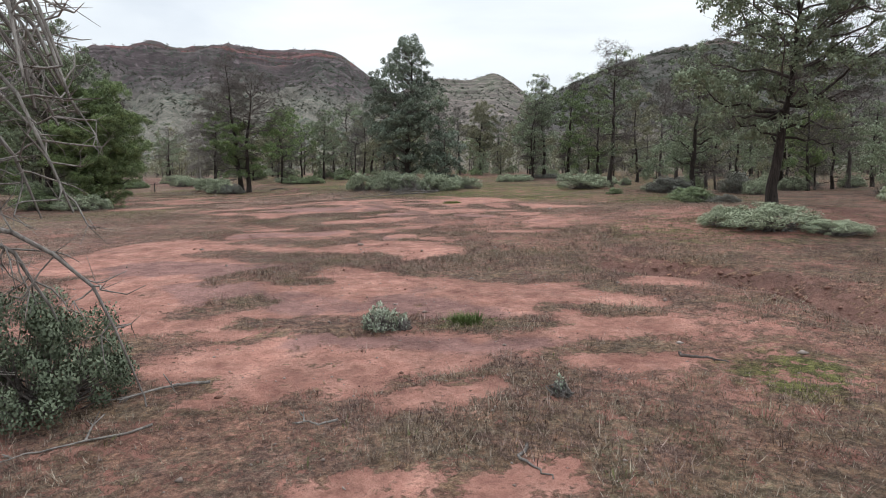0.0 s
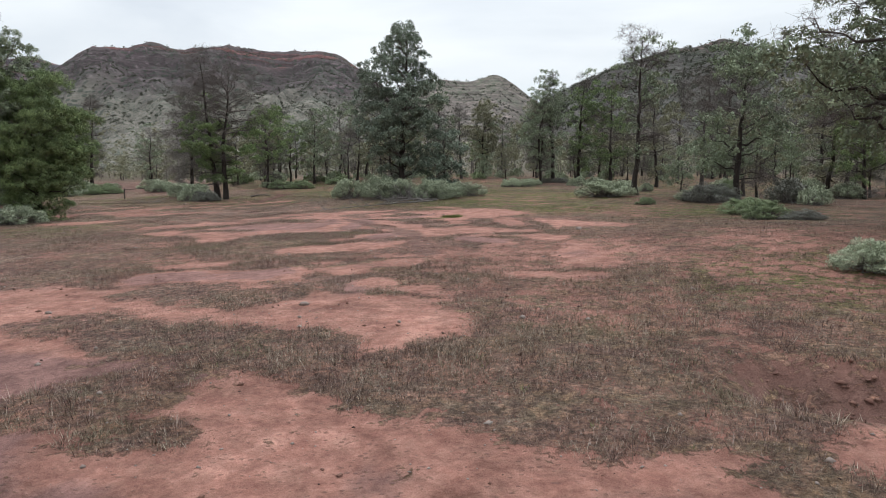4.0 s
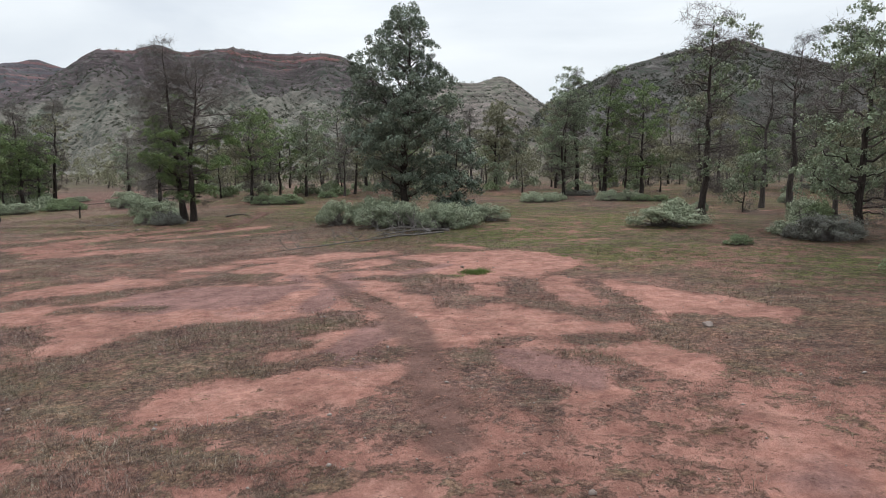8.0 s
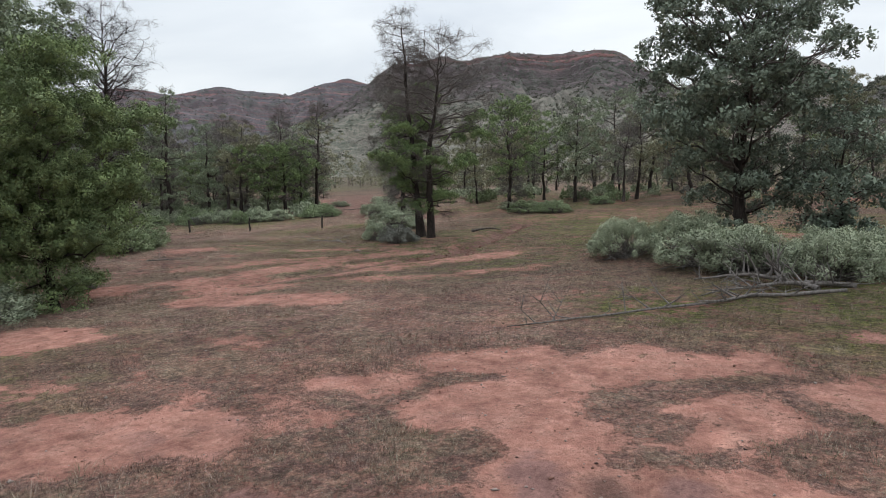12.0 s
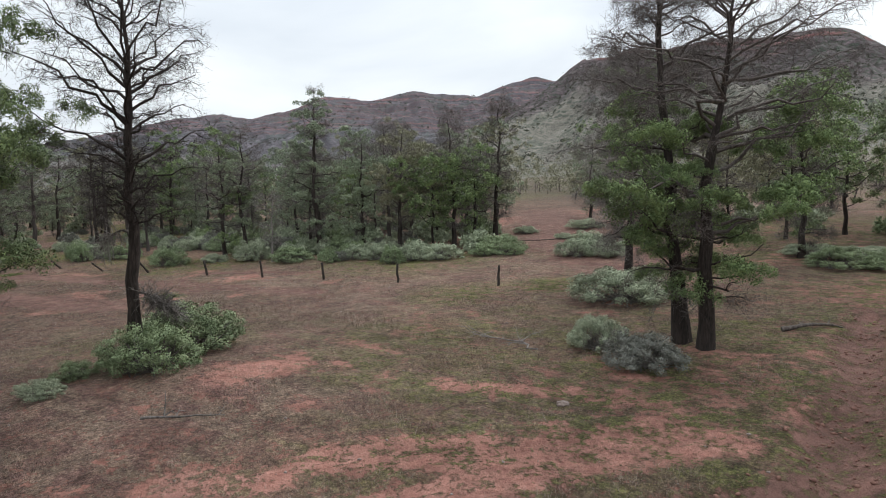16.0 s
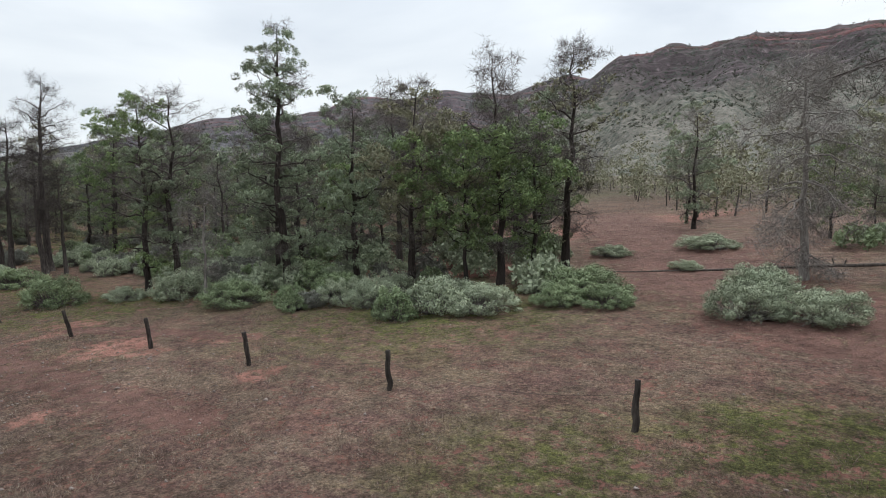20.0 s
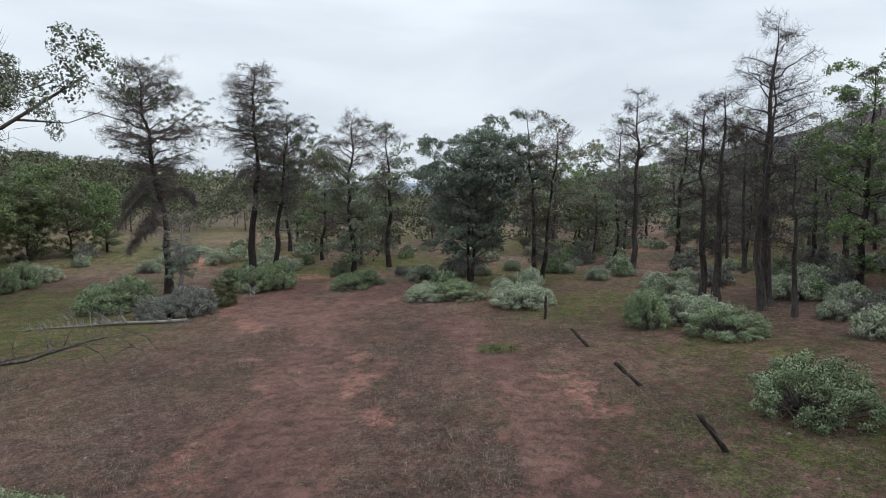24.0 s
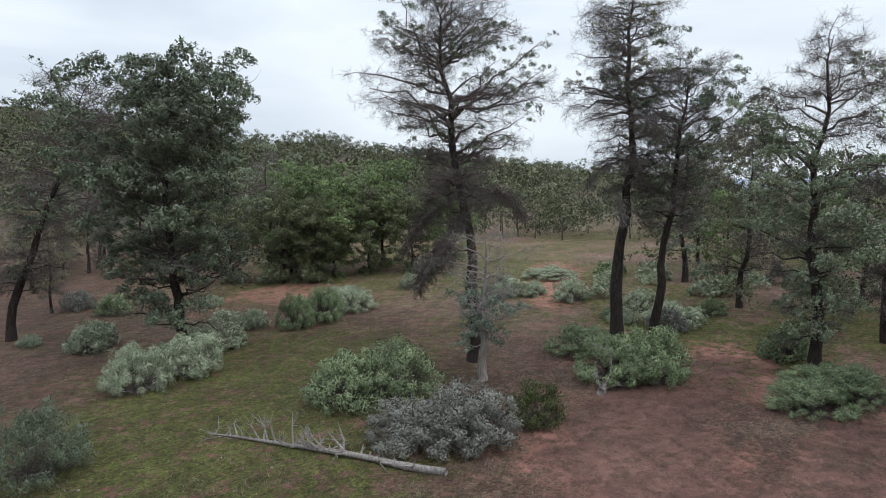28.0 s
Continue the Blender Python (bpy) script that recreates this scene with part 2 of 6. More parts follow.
def bark_material(name, dark, mid, light, char=0.0):
    k = Nodes(name, 0.95)
    co = k.coords((7, 7, 1.1))
    a = k.noise(2.0, 5, 0.65, co, 0.4)
    col = k.ramp(a, (0.3, dark), (0.52, mid), (0.75, light))
    if char:
        z = k.n("SeparateXYZ", Vector=k.n("TexCoord").outputs["Object"]).outputs["Z"]
        z = k.math("ADD", z, k.math("MULTIPLY", k.math("SUBTRACT", k.noise(1.1, 3), 0.5), 3.0))
        col = k.mix(k.step(z, char, 0.2), col, k.ramp(a, (0.3, (0.012, 0.010, 0.009)), (0.8, (0.060, 0.045, 0.038))))
    return k.done(col, a, 0.8, 0.05)


def rock_material(name, lo, hi, scale=3.0):
    k = Nodes(name, 0.92)
    a = k.noise(scale, 5, 0.6, k.coords())
    isl = k.n("NewGeometry").outputs["Random Per Island"]
    col = k.mix(k.math("MULTIPLY", isl, 0.6), k.ramp(a, (0.3, lo), (0.75, hi)), lo)
    return k.done(col, a, 0.5, 0.03)


def hill_material(name, rock, scrub, slope, red, z_slope, z_red, band=0.0):
    """Stony range: pale grassy foot, scrubby middle, ledges of darker rock and red cliffs near the crest."""
    k = Nodes(name, 1.0)
    co = k.coords()
    z = k.n("SeparateXYZ", Vector=co).outputs["Z"]
    n1 = k.noise(0.011, 6, 0.6, co)
    n2 = k.noise(0.055, 5, 0.65, co)
    n3 = k.noise(0.004, 4, 0.5, co)
    tilted = k.math("ADD", z, k.math("MULTIPLY", k.math("SUBTRACT", n1, 0.5), 34.0))
    layers = k.noise(0.075, 4, 0.6, k.n("CombineXYZ", X=0.0, Y=0.0, Z=tilted).outputs[0])
    base = k.mix(k.step(layers, 0.40, 0.60), rock, tuple(0.46 * c for c in rock))
    base = k.mix(k.step(k.math("MULTIPLY", layers, n2), 0.27, 0.36), base, tuple(1.6 * c for c in rock))
    zz = k.math("ADD", z, k.math("MULTIPLY", k.math("SUBTRACT", n3, 0.5), 190.0))
    base = k.mix(k.step(zz, z_slope * 1.18, z_slope * 0.82), base, k.mix(k.step(n2, 0.35, 0.65), slope, tuple(0.66 * c for c in slope)))
    base = k.mix(k.math("MULTIPLY", k.step(zz, z_red, z_red * 1.08), k.step(layers, 0.46, 0.60)), base, red)
    bushes = k.n("TexVoronoi", Vector=k.coords((1, 1, 1.6)), Scale=0.085).outputs["Distance"]
    spots = k.math("MULTIPLY", k.step(bushes, 0.52, 0.30), k.step(n1, 0.40, 0.60))
    base = k.mix(k.math("MULTIPLY", spots, 0.75), base, scrub)
    small = k.n("TexVoronoi", Vector=k.coords((1, 1, 1.5)), Scale=0.23).outputs["Distance"]
    dots = k.math("MULTIPLY", k.step(small, 0.40, 0.22), k.step(n3, 0.36, 0.50))
    base = k.mix(k.math("MULTIPLY", dots, 0.8), base, tuple(0.85 * c for c in scrub))
    green = k.math("MULTIPLY", k.step(k.noise(0.0085, 5, 0.62, co), 0.50, 0.62), k.step(n2, 0.38, 0.60))
    base = k.mix(k.math("MULTIPLY", green, 0.32), base, tuple(c * f for c, f in zip(scrub, (1.0, 1.25, 1.05))))
    return k.done(base, k.math("ADD", k.math("MULTIPLY", layers, 0.6), n2), 0.9, 7.0)


M_GROUND = ground_material()
M_PINE = leaf_material("pine_foliage", (0.112, 0.140, 0.097), (0.233, 0.284, 0.185), (0.368, 0.422, 0.277))
M_PINE_DARK = leaf_material("dark_pine_foliage", (0.060, 0.079, 0.055), (0.134, 0.165, 0.110), (0.215, 0.246, 0.165))
M_WOODS = leaf_material("woodland_foliage", (0.062, 0.072, 0.040), (0.098, 0.110, 0.062), (0.135, 0.148, 0.082))
M_WOODS_FRESH = leaf_material("fresh_woodland_foliage", (0.085, 0.102, 0.050), (0.125, 0.148, 0.072), (0.170, 0.192, 0.098))
M_PINE_BRIGHT = leaf_material("fresh_pine_foliage", (0.076, 0.111, 0.048), (0.167, 0.237, 0.096), (0.270, 0.350, 0.142))
M_PINE_BLUE = leaf_material("blue_green_pine_foliage", (0.080, 0.105, 0.085), (0.176, 0.222, 0.170), (0.284, 0.335, 0.256))
M_PINE_OLIVE = leaf_material("olive_pine_foliage", (0.121, 0.121, 0.082), (0.231, 0.228, 0.144), (0.333, 0.319, 0.204))
M_SCRUB = leaf_material("hillside_scrub_leaves", (0.040, 0.046, 0.034), (0.062, 0.070, 0.050), (0.085, 0.092, 0.066))
M_BUSH = leaf_material("saltbush_leaves", (0.230, 0.267, 0.177), (0.347, 0.392, 0.269), (0.470, 0.515, 0.364))
M_BUSH_PALE = leaf_material("pale_seedling_leaves", (0.22, 0.26, 0.19), (0.36, 0.41, 0.31), (0.50, 0.55, 0.44))
M_BUSH_GREEN = leaf_material("green_bush_leaves", (0.118, 0.159, 0.083), (0.213, 0.274, 0.146), (0.325, 0.392, 0.218))
M_BUSH_GREY = leaf_material("grey_bush_leaves", (0.125, 0.122, 0.108), (0.182, 0.182, 0.158), (0.26, 0.265, 0.23))
M_BUSH_DEEP = leaf_material("deep_green_bush_leaves", (0.078, 0.102, 0.066), (0.140, 0.176, 0.114), (0.205, 0.245, 0.162))
M_BUSH_DARK = leaf_material("dark_olive_bush_leaves", (0.026, 0.036, 0.010), (0.062, 0.078, 0.020), (0.105, 0.125, 0.038))
M_GRASS_DRY = herb_material("dry_grass_blades", (0.080, 0.057, 0.044), (0.240, 0.183, 0.137), (0.50, 0.43, 0.34))
M_GRASS_GREEN = leaf_material("green_grass_blades", (0.060, 0.074, 0.022), (0.130, 0.155, 0.046), (0.24, 0.26, 0.10))
M_GRASS_FRESH = leaf_material("fresh_grass_blades", (0.052, 0.085, 0.018), (0.100, 0.150, 0.034), (0.170, 0.225, 0.065))
M_BARK = bark_material("fissured_pine_bark", (0.012, 0.010, 0.009), (0.040, 0.031, 0.027), (0.095, 0.075, 0.065), 2.2)
M_BARK_DEAD = bark_material("dark_dead_bark", (0.022, 0.018, 0.016), (0.066, 0.054, 0.049), (0.135, 0.115, 0.105))
M_BARK_GREY = bark_material("weathered_grey_bark", (0.046, 0.038, 0.034), (0.127, 0.106, 0.094), (0.230, 0.201, 0.184))
M_DEADWOOD = bark_material("bleached_dead_wood", (0.120, 0.105, 0.095), (0.260, 0.235, 0.215), (0.42, 0.39, 0.36))
M_TWIG = bark_material("dry_twigs", (0.057, 0.048, 0.044), (0.125, 0.105, 0.096), (0.219, 0.188, 0.174))
M_TWIG_PALE = bark_material("pale_dry_twigs", (0.090, 0.078, 0.072), (0.180, 0.160, 0.148), (0.29, 0.265, 0.25))
M_POST = bark_material("old_fence_timber", (0.014, 0.012, 0.011), (0.052, 0.043, 0.038), (0.120, 0.102, 0.092))
M_STONE = rock_material("pale_stones", (0.20, 0.15, 0.13), (0.46, 0.40, 0.36))
M_STONE_RED = rock_material("red_stones", (0.14, 0.070, 0.055), (0.30, 0.165, 0.125))
M_CLOD = rock_material("dark_clods", (0.055, 0.034, 0.029), (0.135, 0.082, 0.067))
M_WIRE = Nodes("rusty_wire", 0.6).done((0.16, 0.12, 0.10, 1))
M_RANGE = hill_material("layered_range_rock", (0.112, 0.088, 0.092), (0.052, 0.066, 0.050), (0.205, 0.190, 0.162), (0.185, 0.082, 0.080), 175, 330)
# rock and scrub tones shifted to blue-grey: distance haze put into the colours
M_RANGE_HAZED = hill_material("hazed_far_range_rock", (0.118, 0.104, 0.118), (0.070, 0.084, 0.080), (0.170, 0.155, 0.145), (0.185, 0.105, 0.108), 110, 190)
M_HILL_MID = hill_material("stony_hill", (0.190, 0.160, 0.145), (0.080, 0.088, 0.064), (0.220, 0.190, 0.155), (0.21, 0.150, 0.135), 60, 900)
M_HILL_EAST = hill_material("scrubby_hill", (0.092, 0.083, 0.078), (0.042, 0.054, 0.038), (0.160, 0.138, 0.110), (0.15, 0.10, 0.09), 40, 215)
M_HILL_WOOD = hill_material("wooded_hill_ground", (0.13, 0.095, 0.075), (0.055, 0.070, 0.030), (0.14, 0.105, 0.080), (0.13, 0.09, 0.07), 5, 900)
# the farthest ridge carries the blue of the air's haze in its colour
M_RIDGE_HAZED = Nodes("hazed_distant_ridge", 1.0)
M_RIDGE_HAZED = M_RIDGE_HAZED.done(M_RIDGE_HAZED.ramp(M_RIDGE_HAZED.noise(0.004, 4, 0.6, M_RIDGE_HAZED.coords()), (0.3, (0.22, 0.27, 0.36)), (0.7, (0.28, 0.33, 0.42))))


# ---- mesh helpers ----
def mesh_of(name, verts, faces, material, smooth=False, normals=None):
    """One mesh from arrays; faces are all triangles or all quads. normals: one for each vertex, for soft rounded foliage."""
    verts, faces = np.asarray(verts, np.float32), np.asarray(faces, np.int32)
    me = bpy.data.meshes.new(name)
    me.vertices.add(len(verts))
    me.vertices.foreach_set("co", verts.ravel())
    k = faces.shape[1]
    me.loops.add(faces.size)
    me.loops.foreach_set("vertex_index", faces.ravel())
    me.polygons.add(len(faces))
    me.polygons.foreach_set("loop_start", np.arange(0, faces.size, k, dtype=np.int32))
    if smooth or normals is not None:
        me.polygons.foreach_set("use_smooth", np.ones(len(faces), bool))
    me.update(calc_edges=True)
    if normals is not None:
        me.normals_split_custom_set_from_vertices(np.asarray(normals, np.float32))
    me.materials.append(material)
    return me


def part(name, me, parent, label=""):
    ob = new(name, me)
    ob.parent = parent
    return tagged(ob, label)


class Wood:
    """Collects tapered round branches into one mesh."""

    def __init__(self):
        self.v, self.f, self.count = [], [], 0

    def tube(self, pts, radii, sides=5, wobble=None):
        pts, radii = np.asarray(pts, float), np.asarray(radii, float)
        n = len(pts)
        tan = np.gradient(pts, axis=0)
        tan /= np.linalg.norm(tan, axis=1)[:, None] + 1e-9
        ref = np.array((0.31, 0.95, 0.05)) if abs(tan[0][2]) > 0.7 else np.array((0.05, 0.1, 1.0))
        a = np.cross(tan, ref)
        a /= np.linalg.norm(a, axis=1)[:, None] + 1e-9
        b = np.cross(tan, a)
        ang = np.arange(sides) * 2 * np.pi / sides
        r = radii[:, None] * np.ones(sides)
        if wobble is not None:
            r = r * (1 + wobble.uniform(-0.16, 0.16, (n, sides)))
        ring = pts[:, None, :] + r[:, :, None] * (np.cos(ang)[None, :, None] * a[:, None, :] + np.sin(ang)[None, :, None] * b[:, None, :])
        i = np.arange(n - 1)[:, None] * sides + np.arange(sides)[None, :]
        j = np.arange(n - 1)[:, None] * sides + (np.arange(sides)[None, :] + 1) % sides
        self.v.append(ring.reshape(-1, 3))
        self.f.append(np.stack([i, j, j + sides, i + sides], -1).reshape(-1, 4) + self.count)
        cap = np.arange(sides)
        if sides >= 4:
            for off in (0, (n - 1) * sides):
                for q in range(1, sides - 2, 2):
                    self.f.append(np.array([[off, off + cap[q], off + cap[q + 1], off + cap[q + 2]]]) + self.count)
        self.count += n * sides
        return self

    def mesh(self, name, material):
        return mesh_of(name, np.concatenate(self.v), np.concatenate(self.f), material, True)


def unit(v):
    return v / (np.linalg.norm(v, axis=-1, keepdims=True) + 1e-9)


def leaves(rng, centres, spread, per, length, width, up=0.5, flat=0.75, shell=False):
    """Small pointed leaf sprays round many centres: verts and triangles. shell: sprays lie like scales on a rounded puff."""
    c = np.repeat(np.asarray(centres, float), per, axis=0)
    n = len(c)
    out = unit(rng.normal(0, 1, (n, 3)))
    if np.ndim(spread):
        spread = np.repeat(spread, per, axis=0)
    off = out * rng.uniform(0.45 if shell else 0.25, 1.0, (n, 1)) ** 0.5 * spread
    off[:, 2] *= flat
    p = c + off
    if shell:
        face = unit(out + rng.normal(0, 0.30, (n, 3)) + np.array((0, 0, 0.25)))
        d = unit(np.cross(face, rng.normal(0, 1, (n, 3))) + face * 0.25 + np.array((0, 0, 0.2)))
        side = unit(np.cross(face, d))
    else:
        d = unit(out * 0.8 + rng.normal(0, 0.45, (n, 3)) + np.array((0, 0, up)))
        side = unit(np.cross(d, rng.normal(0, 1, (n, 3))))
    ln = length * rng.uniform(0.6, 1.35, (n, 1))
    wd = width * rng.uniform(0.6, 1.4, (n, 1))
    v = np.stack([p - side * wd * 0.5, p + side * wd * 0.5, p + d * ln], 1).reshape(-1, 3)
    return v, np.arange(3 * n).reshape(-1, 3)


def pads(rng, hubs, size, lumps, per, fine=1.0, flat=0.55, droop=0.25, lump=(0.20, 0.36)):
    """Foliage as it grows on these pines: flattish pads of small rounded lumps, each lump scaled with short leaf sprays."""
    hubs = np.asarray(hubs, float)
    n = len(hubs)
    big = np.repeat(size * rng.uniform(0.6, 1.35, n), lumps)
    a, q = rng.uniform(0, 2 * np.pi, n * lumps), np.sqrt(rng.random(n * lumps))
    tilt = np.repeat(rng.normal(0, 0.22, (n, 2)), lumps, axis=0)
    ox, oy = np.cos(a) * q * big, np.sin(a) * q * big
    oz = flat * big * (1 - q * q) * rng.uniform(0.2, 1.1, len(q)) - droop * big * q * rng.random(len(q)) + ox * tilt[:, 0] + oy * tilt[:, 1]
    c = np.repeat(hubs, lumps, axis=0) + np.stack([ox, oy, oz], -1)
    r = big * rng.uniform(*lump, len(q))
    c, r = np.repeat(c, per, axis=0), np.repeat(r, per)[:, None]
    m = len(c)
    out = unit(rng.normal(0, 1, (m, 3)) + np.array((0, 0, 0.30)))
    p = c + out * r * rng.uniform(0.72, 1.08, (m, 1))
    face = unit(out + rng.normal(0, 0.20, (m, 3)) + np.array((0, 0, 0.15)))
    d = unit(np.cross(face, rng.normal(0, 1, (m, 3))) + 0.45 * face + np.array((0, 0, 0.1)))
    side = np.cross(face, d)
    ln = r * rng.uniform(0.75, 1.35, (m, 1)) / fine
    wd = ln * rng.uniform(0.22, 0.36, (m, 1))
    v = np.stack([p - d * ln * 0.3, p + d * ln * 0.25 - side * wd, p + d * ln * 0.7, p + d * ln * 0.25 + side * wd], 1).reshape(-1, 3)
    return v, np.arange(4 * m).reshape(-1, 4), np.repeat(unit(out + 0.35 * face), 4, axis=0)


# ---- the ground: one sheet that climbs gently towards the range ----
def lattice(ix, iy, seed):
    h = np.sin(ix * 127.1 + iy * 311.7 + seed * 74.7) * 43758.5453
    return h - np.floor(h)


def value_noise(x, y, seed=0):
    ix, iy = np.floor(x), np.floor(y)
    fx, fy = x - ix, y - iy
    fx, fy = fx * fx * (3 - 2 * fx), fy * fy * (3 - 2 * fy)
    a, b = lattice(ix, iy, seed), lattice(ix + 1, iy, seed)
    c, d = lattice(ix, iy + 1, seed), lattice(ix + 1, iy + 1, seed)
    return a + (b - a) * fx + (c - a) * fy + (a - b - c + d) * fx * fy


def fbm(x, y, seed=0, octaves=4, gain=0.5):
    s, amp, tot = 0.0, 1.0, 0.0
    for o in range(octaves):
        s, tot = s + amp * value_noise(x * 2 ** o, y * 2 ** o, seed + 17 * o), tot + amp
        amp *= gain
    return s / tot


def smooth(lo, hi, v):
    q = np.clip((v - lo) / (hi - lo), 0, 1)
    return q * q * (3 - 2 * q)


GULLY_A = [(4.4, 14.6), (5.4, 14.1), (6.4, 13.0), (7.0, 11.6), (7.1, 9.6), (8.2, 7.2)]
GULLY_B = [(-17.4, 76.0), (-17.1, 71.8), (-16.4, 66.6), (-16.6, 63.4), (-15.9, 61.2), (-17.2, 59.4)]
GULLY_C = [(-17.2, 59.4), (-18.6, 57.2), (-19.9, 54.0), (-21.4, 51.0), (-23.8, 47.6), (-27.0, 44.5)]


def line_distance(x, y, line):
    best = np.full(np.shape(x), 1e9)
    for (ax, ay), (bx, by) in zip(line, line[1:]):
        q = np.clip(((x - ax) * (bx - ax) + (y - ay) * (by - ay)) / ((bx - ax) ** 2 + (by - ay) ** 2), 0, 1)
        best = np.minimum(best, np.hypot(x - ax - q * (bx - ax), y - ay - q * (by - ay)))
    return best


def ground_z(x, y, fine=True):
    x, y = np.asarray(x, float), np.asarray(y, float)
    u, v = np.clip((x + 45) / 50, -1.35, 1.25), np.clip((y - 50) / 40, -1.5, 1.35)
    z = (2.385 + 1.359 * u + 1.85 * v + 0.579 * u * u + 0.427 * u * v + 0.462 * v * v
         - 0.501 * u ** 3 - 0.389 * u * u * v - 0.33 * u * v * v + 0.324 * v ** 3)
    z = z + 0.05 * np.clip(y - 104, 0, 800)
    for bx, by, h, r in ((-34, 56, 0.6, 8), (13, 25, 0.5, 7), (-3, 60, 0.35, 8), (15, 54, 0.3, 7)):
        z = z + h * np.exp(-((x - bx) ** 2 + (y - by) ** 2) / r ** 2)
    if fine:
        z = z + 0.10 * (fbm(x * 0.22, y * 0.22, 3, 3) - 0.5) + 0.05 * (value_noise(x * 1.1, y * 1.1, 9) - 0.5)
        for line, w, h in ((GULLY_A, 0.55, 0.50), (GULLY_B, 0.6, 0.32), (GULLY_C, 0.6, 0.12)):
            d = line_distance(x, y, line) + 0.5 * (value_noise(x * 0.9, y * 0.9, 5) - 0.5)
            z = z - h * np.exp(-(d / w) ** 2)
    return z


def gz(x, y):
    return float(ground_z(x, y))


# Bare patches of red sand, each a stretch from one point to another with its half width: x, y, x, y, half width.
SAND_FIRST = [
    (-5.6, 13.5, -2.5, 12.7, 2.28), (-3.5, 11.4, -1.9, 11.2, 0.70), (-2.3, 12.6, 2.1, 11.4, 1.63), (-2.2, 10.7, 0.8, 10.5, 0.39), (-0.3, 11.0, 1.7, 10.7, 0.56),
    (-8.5, 17.2, -5.2, 18.3, 2.29), (-8.7, 19.9, -4.9, 19.8, 1.71), (-3.0, 18.5, -1.5, 18.1, 1.75), (2.0, 9.6, 3.0, 9.5, 0.46), (1.5, 10.2, 2.2, 10.0, 0.29),
    (-3.3, 9.8, -2.8, 9.8, 0.48), (-0.4, 9.6, -0.1, 9.7, 0.30), (3.2, 11.4, 3.8, 11.5, 0.30), (4.4, 12.8, 5.0, 12.5, 0.45),
]
CRUST_FIRST = [
    (-7.6, 15.9, -3.9, 14.9, 1.04), (-2.8, 12.3, -1.5, 11.1, 0.29), (-0.9, 11.6, 0.6, 10.2, 0.49), (-5.5, 13.2, -3.7, 11.6, 0.41),
]
# Mats of herbs growing over the sand.
MATS_FIRST = [
    (-4.6, 14.0, -3.6, 14.5, 1.37), (-3.2, 13.4, -2.5, 13.5, 0.54), (-6.3, 18.2, -2.1, 16.3, 1.25), (-1.9, 15.4, 1.7, 13.0, 0.28), (-5.8, 20.9, -4.0, 20.1, 1.51),
    (-4.3, 11.2, -3.6, 11.5, 0.89), (-3.1, 10.2, -2.2, 10.3, 0.34), (-2.1, 10.2, -0.5, 10.2, 0.23), (0.1, 9.7, 1.5, 9.7, 0.48), (1.9, 10.7, 2.8, 10.6, 0.41),
    (3.2, 12.2, 4.4, 11.0, 0.55), (2.6, 10.3, 3.7, 10.3, 0.28), (-2.4, 9.7, -1.6, 9.5, 0.31),
]
SAND_SECOND = [
    (-6.6, 23.0, -4.1, 23.1, 0.92), (-7.1, 25.0, -6.5, 25.4, 0.60), (-4.9, 21.2, -4.0, 21.3, 0.34), (-5.2, 20.6, -5.0, 20.7, 0.61), (2.3, 21.7, 3.4, 21.1, 0.46),
    (-2.4, 23.6, -1.0, 24.7, 0.67), (-0.6, 20.7, -0.2, 20.5, 0.30), (4.2, 26.3, 4.0, 22.8, 0.66), (-1.5, 21.0, -1.2, 21.6, 0.42),
]
CRUST_SECOND = [
    (-6.6, 23.0, -4.4, 23.2, 0.76), (-2.6, 22.3, -1.6, 20.5, 0.35),
]
SAND_MIDDLE = [
    (-8.6, 34.5, -3.7, 35.3, 2.23), (-11.4, 34.7, -8.3, 34.9, 1.31), (-8.6, 31.2, -8.4, 32.7, 0.67), (-14.3, 38.4, -10.7, 39.2, 0.34), (-1.8, 40.8, 1.1, 42.1, 3.20),
    (-1.3, 38.2, -1.3, 33.7, 0.61), (0.7, 37.1, 1.2, 34.5, 0.64), (0.1, 32.4, 3.2, 31.8, 1.71), (-0.2, 30.8, 3.0, 30.8, 0.69), (3.5, 37.7, 3.6, 34.7, 0.81),
    (4.9, 36.7, 6.8, 32.6, 0.96), (3.1, 30.5, 3.9, 28.5, 0.74), (0.8, 29.5, 1.9, 28.0, 0.79), (-4.5, 27.9, -2.5, 28.7, 1.06), (-3.1, 30.0, -2.0, 31.7, 1.00),
    (-4.9, 31.8, -3.8, 32.2, 1.03), (4.8, 33.6, 5.2, 32.1, 0.62), (-6.7, 41.9, -4.9, 44.7, 1.42), (-1.9, 27.7, -1.7, 28.9, 0.36),
]
CRUST_MIDDLE = [
    (-3.9, 34.2, -3.9, 37.5, 0.39), (-2.2, 30.0, -1.7, 32.5, 0.63), (-4.5, 31.3, -4.0, 32.0, 0.57), (-8.4, 36.1, -6.5, 36.5, 1.29), (0.9, 29.7, 1.9, 28.4, 0.64),
]
